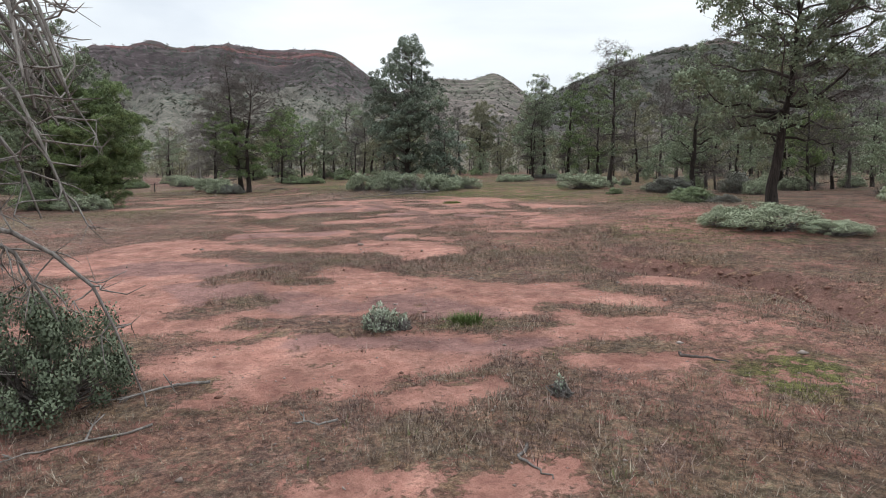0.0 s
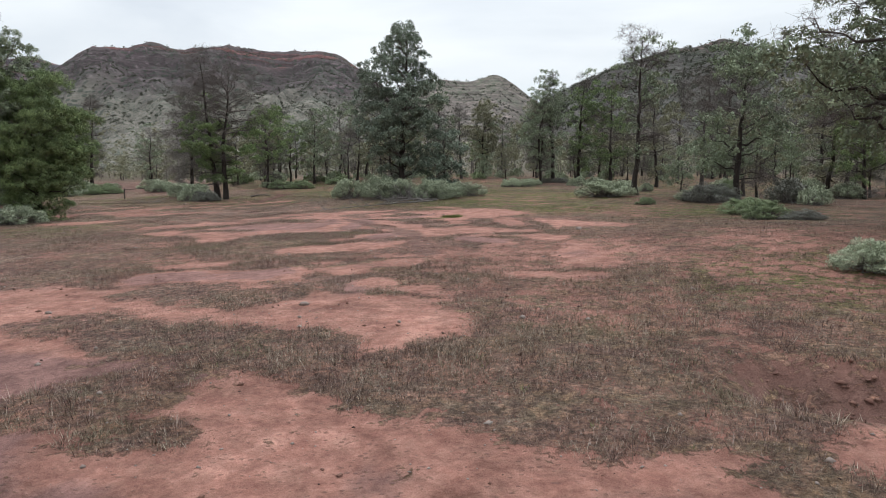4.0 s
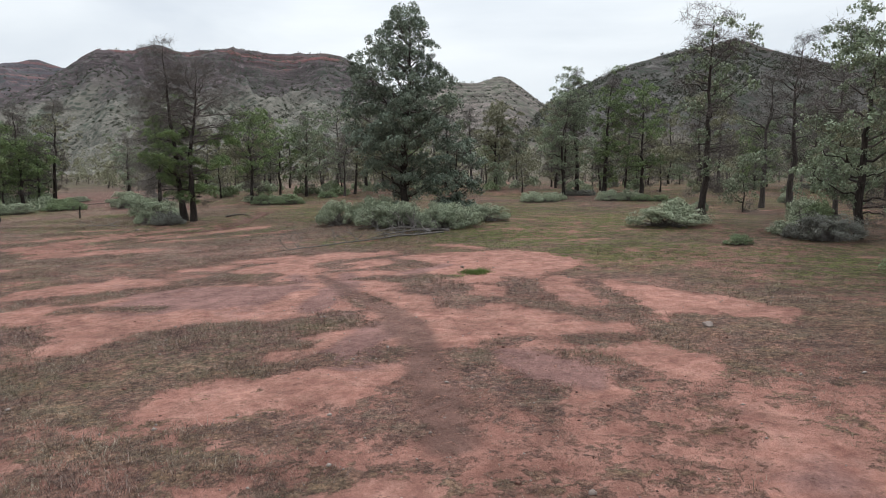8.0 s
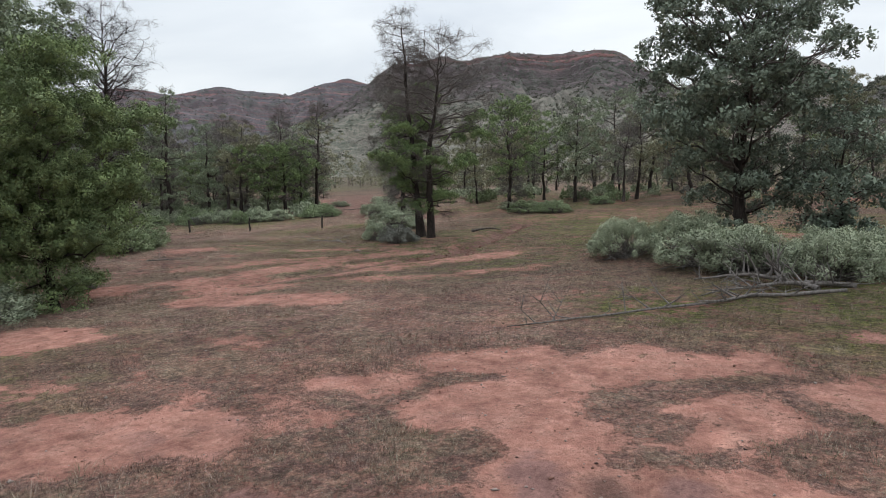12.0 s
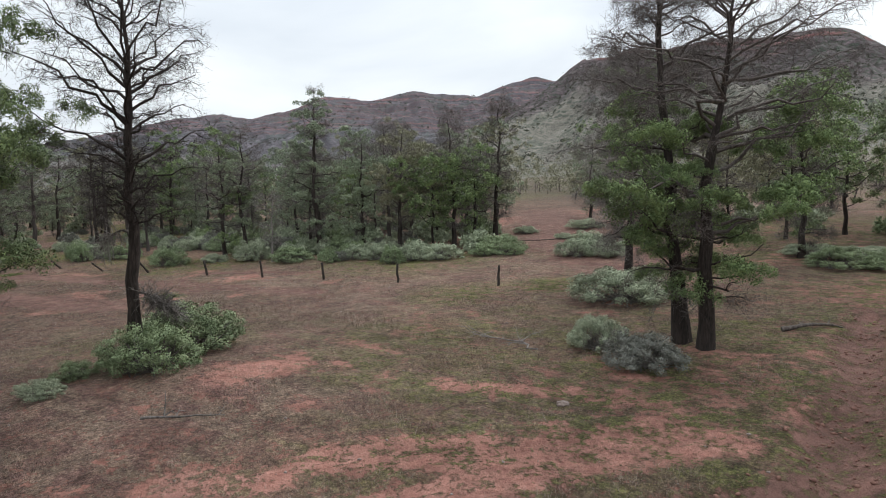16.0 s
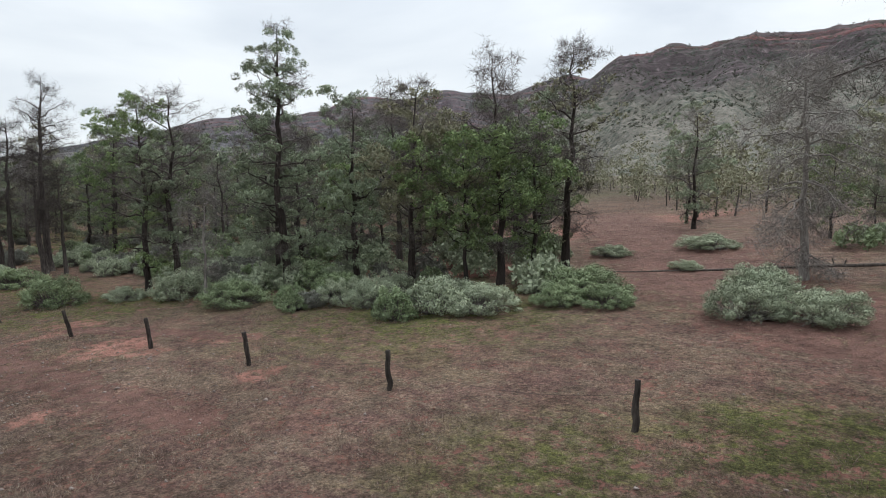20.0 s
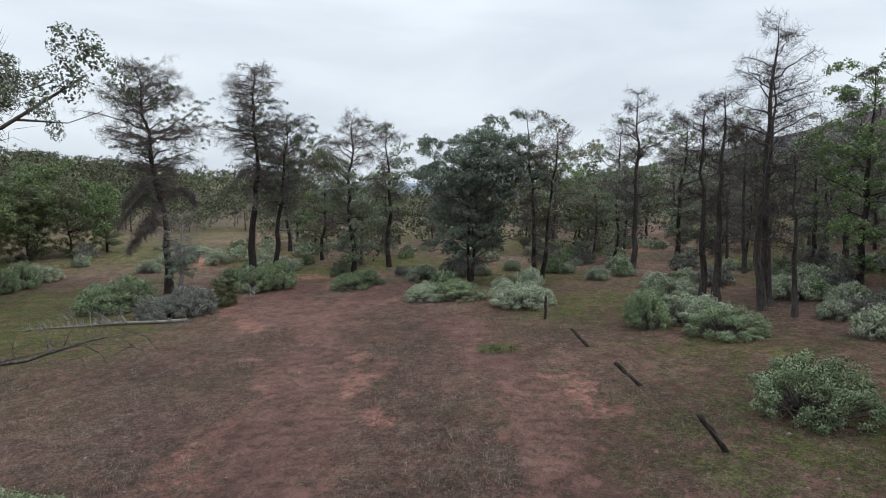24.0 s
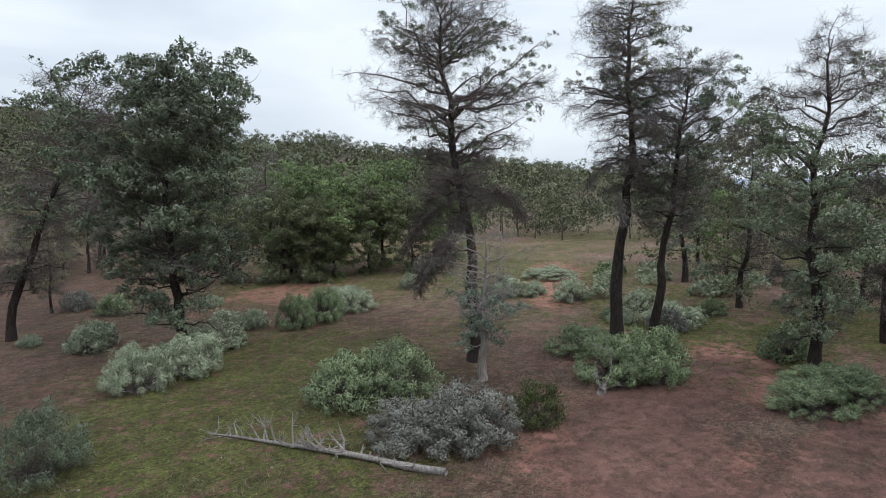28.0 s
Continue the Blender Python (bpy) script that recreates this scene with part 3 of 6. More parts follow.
MATS_MIDDLE = [
    (-7.1, 29.5, -5.5, 31.6, 2.27), (-6.0, 28.0, -5.4, 29.0, 0.82), (-4.3, 32.2, -3.0, 33.3, 1.21), (-4.3, 30.8, -3.6, 30.9, 0.56), (-3.1, 29.7, -2.5, 29.8, 0.47),
    (-3.1, 36.3, -2.1, 34.6, 0.74), (-1.5, 39.0, -0.4, 37.1, 1.41), (1.7, 38.7, 2.2, 35.4, 0.35), (2.1, 35.1, 3.5, 32.6, 0.67), (4.2, 37.4, 4.3, 33.5, 0.56),
    (4.2, 33.3, 4.3, 30.4, 0.45), (6.9, 39.4, 8.4, 35.1, 0.67), (0.3, 35.4, 1.4, 35.2, 0.58), (0.6, 30.7, 1.4, 31.1, 0.36), (5.1, 31.8, 6.0, 31.2, 1.20),
    (-0.2, 28.1, 0.2, 30.1, 0.52), (-4.8, 29.4, -3.7, 29.4, 0.35), (0.8, 28.4, 1.3, 27.8, 0.45), (2.5, 30.8, 3.6, 30.8, 0.48), (-10.9, 35.1, -8.6, 35.2, 0.55),
]
SAND_TURN = [
    (-8.7, 36.6, -4.0, 38.5, 1.48), (-2.9, 38.1, -1.6, 40.1, 0.57), (-0.8, 42.4, 0.3, 41.7, 2.21), (-6.8, 43.2, -5.7, 40.0, 0.69), (-8.9, 44.0, -7.3, 44.9, 0.70),
    (-6.4, 44.4, -3.3, 45.6, 0.71), (-5.1, 41.4, -3.4, 40.8, 0.28), (-13.7, 38.2, -11.3, 39.6, 1.05), (-21.5, 51.9, -17.1, 57.8, 2.19), (-20.3, 48.7, -15.8, 49.6, 0.99),
    (-16.5, 54.5, -11.4, 57.2, 1.21), (-20.9, 42.9, -20.1, 43.1, 1.41), (-10.4, 42.4, -9.2, 42.6, 0.48), (-0.8, 48.2, 0.9, 46.9, 0.43), (-6.6, 43.8, -5.9, 44.4, 0.60),
]
CRUST_TURN = [
    (-9.6, 37.9, -5.2, 37.7, 0.65), (-3.9, 40.2, -3.5, 37.9, 0.22), (-1.6, 40.5, -0.6, 41.8, 0.44), (-5.7, 40.2, -5.3, 38.7, 0.30),
]
MATS_TURN = [
    (-5.2, 43.1, -3.3, 44.2, 0.89), (-5.2, 42.5, -4.3, 42.0, 0.74), (-2.7, 43.8, -1.3, 42.5, 0.59), (-2.4, 41.6, -1.7, 42.1, 1.01), (-3.3, 39.1, -2.6, 39.5, 0.28),
    (-6.4, 38.7, -5.6, 38.7, 0.32), (-1.5, 38.4, -0.3, 39.1, 0.54), (-11.3, 36.5, -10.7, 38.1, 1.06), (-4.6, 40.8, -3.5, 41.1, 0.22), (-9.0, 39.5, -6.9, 40.6, 0.80),
    (-0.3, 46.3, 1.2, 46.0, 0.28),
]
SAND_GULLY = [
    (-21.5, 52.2, -21.6, 53.9, 1.54), (-21.7, 54.0, -20.3, 57.8, 1.73), (-20.9, 58.2, -18.9, 61.3, 1.47), (-17.0, 55.7, -15.7, 56.9, 1.25), (-15.8, 59.0, -13.5, 60.7, 1.15),
    (-17.0, 53.3, -14.8, 55.1, 0.57), (-24.1, 51.2, -22.6, 53.0, 0.89), (-25.5, 49.0, -25.5, 49.7, 1.03), (-31.3, 58.2, -31.0, 59.8, 0.97), (-25.8, 61.5, -22.6, 63.3, 0.46),
    (-24.8, 56.4, -22.4, 58.6, 0.81), (-26.0, 53.7, -24.9, 54.9, 0.68),
]
MATS_GULLY = [
    (-21.0, 53.7, -19.5, 56.2, 0.43), (-19.2, 52.6, -17.1, 54.8, 0.40), (-16.9, 55.0, -14.0, 55.6, 0.79), (-19.9, 57.7, -17.5, 61.2, 0.55), (-15.2, 56.6, -11.3, 58.2, 1.35),
    (-26.3, 51.8, -24.0, 53.2, 0.68),
]
SAND_FENCE = [
    (-58.5, 62.6, -58.6, 64.4, 0.81), (-53.9, 64.2, -54.0, 65.4, 0.92), (-59.0, 61.6, -54.2, 63.6, 0.56), (-53.8, 71.8, -53.6, 73.2, 0.85), (-53.0, 75.3, -50.8, 76.1, 0.55),
    (-59.3, 70.5, -60.7, 73.9, 0.54), (-56.1, 56.5, -56.8, 57.2, 1.06), (-53.6, 60.3, -54.1, 61.1, 1.08), (-55.1, 70.5, -55.6, 71.3, 0.44), (-52.6, 72.4, -52.2, 73.6, 0.43),
    (-68.0, 60.2, -67.7, 61.7, 0.53),
]
SAND_LAST = [
    (-90.7, 55.6, -95.9, 55.7, 0.80), (-74.9, 53.4, -75.0, 54.8, 0.27),
]
SAND_START = [
    (-6.6, 10.9, -4.2, 10.6, 0.89), (-3.0, 8.3, -2.2, 7.8, 0.73), (-1.6, 7.8, -0.1, 8.0, 0.48), (-1.0, 4.8, -0.3, 5.0, 0.17), (0.2, 4.9, 0.9, 5.0, 0.20),
    (1.6, 10.1, 2.7, 9.7, 0.51), (-5.6, 10.1, -5.2, 10.8, 0.59), (-3.1, 8.1, -2.5, 8.4, 0.71), (-2.4, 7.0, -2.0, 7.1, 0.44), (-2.1, 7.6, -1.0, 7.4, 0.42),
    (-1.3, 7.9, 0.2, 8.0, 0.36), (-4.9, 10.7, -3.0, 10.1, 0.34), (1.8, 9.4, 3.2, 9.6, 0.63), (2.9, 11.4, 3.7, 11.9, 0.22), (-0.3, 6.8, 0.5, 7.0, 0.18),
    (-2.0, 8.9, 1.4, 8.6, 0.45), (2.1, 7.9, 2.8, 7.7, 0.30),
]
CRUST_START = [
    (-2.0, 8.9, 1.4, 8.6, 0.34), (-4.3, 12.8, -2.4, 11.1, 0.43),
]
SAND = SAND_START + SAND_FIRST + SAND_SECOND + SAND_MIDDLE + SAND_TURN + SAND_GULLY + SAND_FENCE + SAND_LAST
MATS = MATS_FIRST + MATS_MIDDLE + MATS_TURN + MATS_GULLY
CRUST = CRUST_START + CRUST_FIRST + CRUST_SECOND + CRUST_MIDDLE + CRUST_TURN
# Wide faint patches in the woods: x, y, half width, half depth, turn in degrees.
BARE_D = [
    (-56.4, 115.2, 5.4, 31.0, -4), (-54.0, 72.6, 1.1, 1.3, 48), (-46.2, 74.1, 1.0, 1.2, 52), (-51.8, 75.6, 0.7, 0.9, 50), (-47.3, 67.9, 0.8, 1.0, 56),
    (-50.3, 65.8, 0.5, 0.8, 54), (-69.4, 86.7, 2.3, 2.5, 33), (-51.8, 92.2, 3.9, 2.5, 33), (-57.4, 63.5, 1.4, 3.8, 81), (-68.9, 58.6, 1.8, 7.0, 78),
]
BARE_E = [
    (-54.2, 73.0, 1.5, 1.7, 79), (-51.8, 75.8, 1.0, 1.0, 81), (-70.4, 87.2, 2.0, 3.4, 60), (-60.8, 72.9, 1.4, 1.0, 75), (-71.8, 57.6, 1.5, 6.7, 92),
    (-68.1, 61.0, 0.5, 0.8, 97), (-72.8, 66.4, 1.6, 0.8, 90), (-92.9, 54.8, 2.0, 5.2, 91), (-84.7, 50.1, 2.1, 5.3, 93), (-122.3, 76.6, 3.0, 14.9, 67),
    (-69.8, 66.8, 2.1, 2.7, 92), (-87.8, 48.6, 3.7, 2.9, 129), (-98.3, 47.7, 2.5, 4.9, 126), (-97.6, 14.9, 5.8, 4.8, 121), (-112.5, 29.2, 2.9, 12.3, 126),
]
BARE = BARE_D + BARE_E


# Worn wheel tracks and trampled earth of darker red.
TRACK_A = [(-52.0, 62.5), (-60.0, 60.5), (-68.5, 58.5), (-76.0, 56.5), (-84.0, 53.5), (-92.0, 54.5), (-99.0, 57.0), (-112.0, 60.0)]
TRACK_B = [(-44.0, 70.5), (-54.0, 69.5), (-64.0, 67.5), (-74.0, 65.0), (-84.0, 61.0)]
TRACK_C = [(-84.0, 53.0), (-87.0, 49.0), (-92.0, 47.5), (-97.0, 47.5)]
TRACK_E = [(-0.3, 26.0), (-0.9, 30.9), (-1.8, 34.1), (-3.5, 37.1), (-4.9, 40.0)]
TRACK_F = [(-20.2, 51.5), (-19.4, 54.1), (-18.7, 56.7), (-18.0, 59.0), (-16.3, 61.7), (-17.0, 65.3), (-16.5, 69.8), (-17.5, 76.0)]
TRACK_G = [(-51.7, 64.4), (-57.1, 62.6), (-60.2, 60.5), (-64.1, 59.4), (-70.5, 57.6), (-80.0, 54.9)]
TRACK_H = [(-52.2, 68.0), (-57.4, 67.4), (-62.8, 66.7), (-71.8, 65.1)]
TRACK_I = [(-50.9, 76.2), (-54.3, 75.2), (-57.4, 73.9), (-59.7, 72.8)]
TRACK_D = [(-30.0, 86.0), (-38.0, 92.0), (-46.0, 101.0), (-55.0, 115.0), (-66.0, 132.0)]
GREENS = [(-31.5, 77.5, 3.2, 1.0), (-34.6, 73.6, 4.5, 0.7), (-52.3, 65.6, 1.5, 1.3), (-79.4, 38.0, 8.0, 1.5), (-86.0, 31.0, 8.0, 1.3),
          (-10.8, 66.6, 2.6, 1.0), (-109.0, 51.0, 7.0, 1.3), (0.4, 10.1, 0.6, 1.3), (0.5, 39.9, 0.8, 1.3), (-77.3, 64.3, 1.4, 0.9),
          (4.1, 7.2, 1.0, 0.9), (8.0, 56.0, 11.0, 0.85), (2.0, 70.0, 11.0, 0.9), (-5.0, 50.5, 3.5, 0.8), (-48.0, 83.0, 9.0, 0.8)]
GREENS += [(-112.0, 24.0, 14.0, 0.9), (-100.0, 10.0, 12.0, 0.8), (-122.0, 4.0, 14.0, 0.8), (-10.0, 73.0, 9.0, 0.8), (3.0, 52.0, 8.0, 1.0), (7.0, 45.0, 6.0, 0.9), (9.0, 62.0, 9.0, 1.0), (-66.0, 75.5, 8.0, 0.8), (-88.0, 70.0, 7.0, 0.9), (-101.0, 62.0, 9.0, 0.9), (8.0, 20.0, 5.0, 0.6), (-30.0, 66.0, 7.0, 0.6), (-40.0, 60.0, 6.0, 0.6),
           (-62.0, 84.0, 8.0, 0.8), (-76.0, 74.0, 6.0, 0.7), (-104.0, 46.0, 7.0, 1.0), (-14.0, 80.0, 10.0, 0.7), (-20.0, 38.0, 7.0, 0.6), (14.0, 40.0, 8.0, 0.7)]


def capsules(x, y, shapes, soft, grow_by=1.0):
    """How far each point lies inside any of the stretches: 1 well inside, 0 outside."""
    wx = 1.2 * (fbm(x * 0.55, y * 0.55, 21, 4, 0.62) - 0.5) + 0.9 * (fbm(x * 1.7, y * 1.7, 23, 3, 0.6) - 0.5)
    wy = 1.1 * (fbm(x * 0.55, y * 0.55, 37, 4, 0.62) - 0.5) + 0.9 * (fbm(x * 1.7, y * 1.7, 39, 3, 0.6) - 0.5)
    best = np.zeros(np.shape(x))
    for ax, ay, bx, by, w in shapes:
        w = w * grow_by
        near = (x > min(ax, bx) - 2 * w - 2) & (x < max(ax, bx) + 2 * w + 2) & (y > min(ay, by) - 2 * w - 2) & (y < max(ay, by) + 2 * w + 2)
        if not near.any():
            continue
        k = min(1.0, 0.25 + w / 1.3)
        d = line_distance(x[near] + k * wx[near], y[near] + k * wy[near], [(ax, ay), (bx, by)])
        best[near] = np.maximum(best[near], smooth(w + soft, max(w - soft, 0.02), d))
    return best


def bareness(x, y):
    """0 where herbs cover the ground, 1 on bare earth."""
    wob = fbm(x * 0.42, y * 0.42, 21, 5, 0.62) - 0.5
    wob2 = fbm(x * 0.42, y * 0.42, 37, 5, 0.62) - 0.5
    px, py = x + wob * 4.2, y + wob2 * 3.0
    bare = np.zeros(np.shape(x))
    for cx, cy, rx, ry, turn in BARE:
        near = (np.abs(x - cx) < 1.6 * max(rx, ry) + 2.5) & (np.abs(y - cy) < 1.6 * max(rx, ry) + 2.5)
        if not near.any():
            continue
        c, s = math.cos(radians(turn)), math.sin(radians(turn))
        k = min(1.0, min(rx, ry) / 1.2)
        dx, dy = x[near] + k * (px - x)[near] - cx, y[near] + k * (py - y)[near] - cy
        e = np.hypot((dx * c + dy * s) / rx, (dy * c - dx * s) / ry)
        bare[near] = np.maximum(bare[near], 0.62 * smooth(1.25, 0.62, e))
    thin = fbm(x * 0.16, y * 0.16, 51, 5, 0.6)
    streak = fbm(x * 0.5 + 0.3 * y, y * 0.9, 57, 5, 0.62)
    bare = np.maximum(bare, 0.62 * smooth(0.54, 0.68, streak) * smooth(0.40, 0.56, thin) * np.maximum(smooth(-50, -25, x), 0.45))
    loose = 0.20 + 0.62 * (fbm(x * 0.23, y * 0.23, 93, 4, 0.6) - 0.40) * np.maximum(smooth(-48, -20, x), 0.35)
    loose = loose + 0.24 * smooth(31, 25, y) * smooth(15, 19, y) * smooth(-4, 0, x) + 0.03 * smooth(12, 8, y)
    bare = np.maximum(bare, loose)
    bare = np.maximum(bare, capsules(x, y, SAND, 0.50, 1.15) * (1 - 0.30 * smooth(44, 54, y) - 0.08 * smooth(-30, -50, x)))
    bare = bare * (1 - 0.88 * capsules(x, y, MATS, 0.42, 0.70))
    return np.clip(bare, 0, 1)


def tracks(x, y):
    t = np.zeros(np.shape(x))
    n = fbm(x * 0.4, y * 0.4, 63, 3) - 0.5
    for line, w in ((TRACK_A, 1.9), (TRACK_B, 1.3), (TRACK_C, 2.6), (TRACK_D, 4.5), (TRACK_E, 0.45), (TRACK_F, 0.45), (TRACK_G, 0.7), (TRACK_H, 0.6), (TRACK_I, 0.6)):
        t = np.maximum(t, smooth(w * 1.5, w * 0.4, line_distance(x, y, line) + min(2.0, 1.3 * w) * n))
    for line, w in ((GULLY_A, 0.9), (GULLY_B, 0.9)):
        t = np.maximum(t, 1.3 * np.exp(-((line_distance(x, y, line) + 0.8 * n) / w) ** 2))
    return np.minimum(t, 1.0)


def greenness(x, y):
    g = 0.30 * smooth(0.50, 0.68, fbm(x * 0.07, y * 0.07, 71, 3)) + 0.75 * smooth(-84, -100, x) * smooth(0.30, 0.55, fbm(x * 0.11, y * 0.11, 75, 4))
    g = np.maximum(g, 0.55 * smooth(46, 60, y) * smooth(-42, -28, x) * smooth(0.25, 0.5, fbm(x * 0.13, y * 0.13, 77, 3)))
    for cx, cy, r, a in GREENS:
        g = np.maximum(g, a * np.exp(-((x - cx) ** 2 + (y - cy) ** 2) / (r * r)))
    return g


def stretched(lo, hi, step, far, growth):
    core = np.arange(lo, hi + step, step)
    out, s = [], step
    left, right = [core[0]], [core[-1]]
    while right[-1] - hi < far:
        s *= growth
        left.append(left[-1] - s), right.append(right[-1] + s)
    return np.array(left[:0:-1] + list(core) + right[1:])


def build_ground():
    xs, ys = stretched(-112, 24, 0.26, 4200, 1.25), stretched(0, 100, 0.26, 4200, 1.25)
    gx, gy = np.meshgrid(xs, ys)
    x, y = gx.ravel(), gy.ravel()
    z = ground_z(x, y)
    nx, ny = len(xs), len(ys)
    i = (np.arange(ny - 1)[:, None] * nx + np.arange(nx - 1)[None, :]).ravel()
    faces = np.stack([i, i + 1, i + nx + 1, i + nx], -1)
    me = mesh_of("ground", np.stack([x, y, z], -1), faces, M_GROUND, True)
    tr = tracks(x, y)
    for name, val in (("cover", 1 - np.maximum(bareness(x, y), 0.72 * tr)), ("green", greenness(x, y)), ("wash", capsules(x, y, CRUST, 0.35)), ("dry", np.maximum(np.maximum(smooth(-6, -22, x), smooth(42, 56, y)) * smooth(-80, -58, x), smooth(-90, -102, x))), ("damp", np.maximum(0.95 * np.maximum(smooth(48, 60, y), smooth(6, 15, x)) * smooth(-28, -14, x), smooth(-28, -52, x) * smooth(-104, -92, x) * (1 - 0.75 * smooth(66, 71, y) * smooth(-68, -60, x)) * (0.65 + 0.35 * smooth(0.35, 0.6, fbm(x * 0.12, y * 0.12, 88, 3))))), ("track", np.maximum(tr, smooth(-56, -76, x) * smooth(-102, -90, x) * 0.35)),
                      ("far", smooth(4, 120, np.hypot(np.maximum(np.abs(x + 43) - 69, 0), np.maximum(np.abs(y - 51) - 53, 0))))):
        a = me.attributes.new(name, "FLOAT", "POINT")
        a.data.foreach_set("value", val.astype(np.float32))
    return tagged(new("ground", me), "red sandy earth with bare patches, dry herbs and wheel tracks", "ground", kind="structure")


build_ground()


# ---- the ranges round the valley ----
def build_hill(name, label, crest, centre, near, far, material, rows=70, step=0.12, rough=1.0, power=1.5, ledges=0.0, seed=1, back=1.25):
    """A range seen from centre: crest gives bearings (degrees to the left of north) and the crest's angle of height."""
    az = np.arange(crest[0][0], crest[-1][0] + step, step)
    el = np.interp(az, [c[0] for c in crest], [c[1] for c in crest])
    k = max(1, int(0.5 / step))
    el = np.convolve(np.pad(el, k, "edge"), np.ones(2 * k + 1) / (2 * k + 1), "valid")
    el = el + 0.16 * rough * (fbm(az * 1.1, az * 0 + seed, seed, 5, 0.6) - 0.5)
    s = np.concatenate([np.linspace(0, 1, rows) ** 0.8, np.linspace(1, back, 8)[1:]])
    A, S = np.meshgrid(az, s)
    top = far * np.tan(np.radians(np.interp(A, az, el))) + 7.0
    run = np.minimum(S, 1.0)
    dist = near + (far - near) * S
    wx, wy = np.radians(A) * 0.75 * far, dist
    bend = 90 * fbm(wx * 0.004, wy * 0.004, seed + 2, 2)
    ridge = 1 - np.abs(2 * fbm((wx + bend) * 0.0052, wy * 0.0022, seed + 5, 4) - 1)
    spur = 1 - np.abs(2 * fbm((wx + bend) * 0.016, wy * 0.009, seed + 8, 4) - 1)
    prof = run ** power
    carve = (0.34 * (ridge - 0.7) + 0.10 * (spur - 0.7)) * np.sin(np.pi * np.clip(run, 0, 1)) ** 0.8
    h = np.clip(prof + rough * carve * 0.85, -0.02, 1.2)
    if ledges:
        q = h * 11 + 0.8 * fbm(A * 0.25, S * 0, seed + 11, 3)
        fl = np.floor(q)
        h = h + ledges * smooth(0.45, 0.85, h) * ((fl + smooth(0.25, 0.85, q - fl)) - q) / 11
    h = np.minimum(h, 0.985 + 0.015 * run)
    h = np.where(S > 1.0, 1 - (S - 1) * 1.6, h)
    h = h * smooth(0, 0.02, run) - 0.02 * (1 - smooth(0, 0.05, run))
    x, y = centre[0] - np.sin(np.radians(A)) * dist, centre[1] + np.cos(np.radians(A)) * dist
    g = ground_z(x, y, False)
    z = np.where(S <= 1, g * (1 - run) + top * h, top * h)
    z = np.maximum(z, g * (1 - run) - 4)
    n = len(az)
    i = (np.arange(len(s) - 1)[:, None] * n + np.arange(n - 1)[None, :]).ravel()
    me = mesh_of(name, np.stack([x, y, z], -1).reshape(-1, 3), np.stack([i, i + n, i + n + 1, i + 1], -1), material, True)
    tagged(new(name, me), label, "mountain", kind="structure")
    return np.stack([x, y, z], -1)


# blue from haze painted into its surface, not from its rock
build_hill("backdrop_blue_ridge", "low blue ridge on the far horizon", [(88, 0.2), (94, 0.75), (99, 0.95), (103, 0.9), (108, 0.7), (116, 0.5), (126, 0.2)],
           (-60, 62), 3300, 4300, M_RIDGE_HAZED, 24, 0.3, 0.3, 1.1, 0, 31)
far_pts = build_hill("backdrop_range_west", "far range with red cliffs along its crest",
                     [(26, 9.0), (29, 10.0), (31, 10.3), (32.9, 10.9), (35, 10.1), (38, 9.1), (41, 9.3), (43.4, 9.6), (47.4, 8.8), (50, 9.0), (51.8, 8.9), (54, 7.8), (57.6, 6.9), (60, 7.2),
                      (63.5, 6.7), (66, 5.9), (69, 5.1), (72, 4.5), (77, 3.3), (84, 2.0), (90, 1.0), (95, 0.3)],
                     (-12, 40), 1300, 2300, M_RANGE_HAZED, 70, 0.14, 1.0, 1.15, 1.0, 41)
main_pts = build_hill("backdrop_range_main", "flat-topped range with layered cliffs and stony grey slopes",
                      [(-3, 3.0), (2, 7.6), (4.5, 9.4), (6.4, 10.7), (7.4, 11.3), (9.1, 12.4), (11, 12.6), (15.3, 12.4), (17, 12.5), (18.6, 12.7), (20.4, 12.4), (22.3, 12.0),
                       (24.2, 12.5), (26.4, 11.8), (29.0, 11.6), (29.8, 11.0), (31.5, 9.6), (33.5, 8.3), (37, 6.6), (42, 4.6), (48, 2.2), (52, 0.6)],
                      (-8, 30), 560, 1750, M_RANGE, 96, 0.10, 1.0, 1.35, 1.5, 51)
mid_pts = build_hill("backdrop_hill_mid", "bare stony hill behind the trees", [(9, 5.0), (5, 8.6), (3, 9.6), (0.1, 10.4), (-2.2, 10.2), (-4.8, 10.9), (-6.0, 10.2), (-7.4, 9.1), (-9.5, 7.6), (-13, 5.0), (-18, 2.0)][::-1],
                     (0, 10), 480, 1250, M_HILL_MID, 60, 0.12, 0.9, 1.3, 0.5, 61)
east_pts = build_hill("backdrop_hill_east", "dark scrubby hill with a rocky summit",
                      [(-5, 3.5), (-7, 6.4), (-8.6, 8.3), (-10.8, 9.3), (-15.1, 11.0), (-17.5, 11.7), (-19.5, 12.2), (-21.8, 12.3), (-23.5, 12.8), (-25, 12.2), (-26.5, 11.5), (-28.8, 10.8), (-31.5, 9.9),
                       (-34, 10.5), (-37, 10.6), (-42, 9.0), (-50, 6.0), (-60, 2.5)][::-1],
                      (0, 10), 380, 1000, M_HILL_EAST, 64, 0.14, 1.0, 1.25, 0.8, 71)
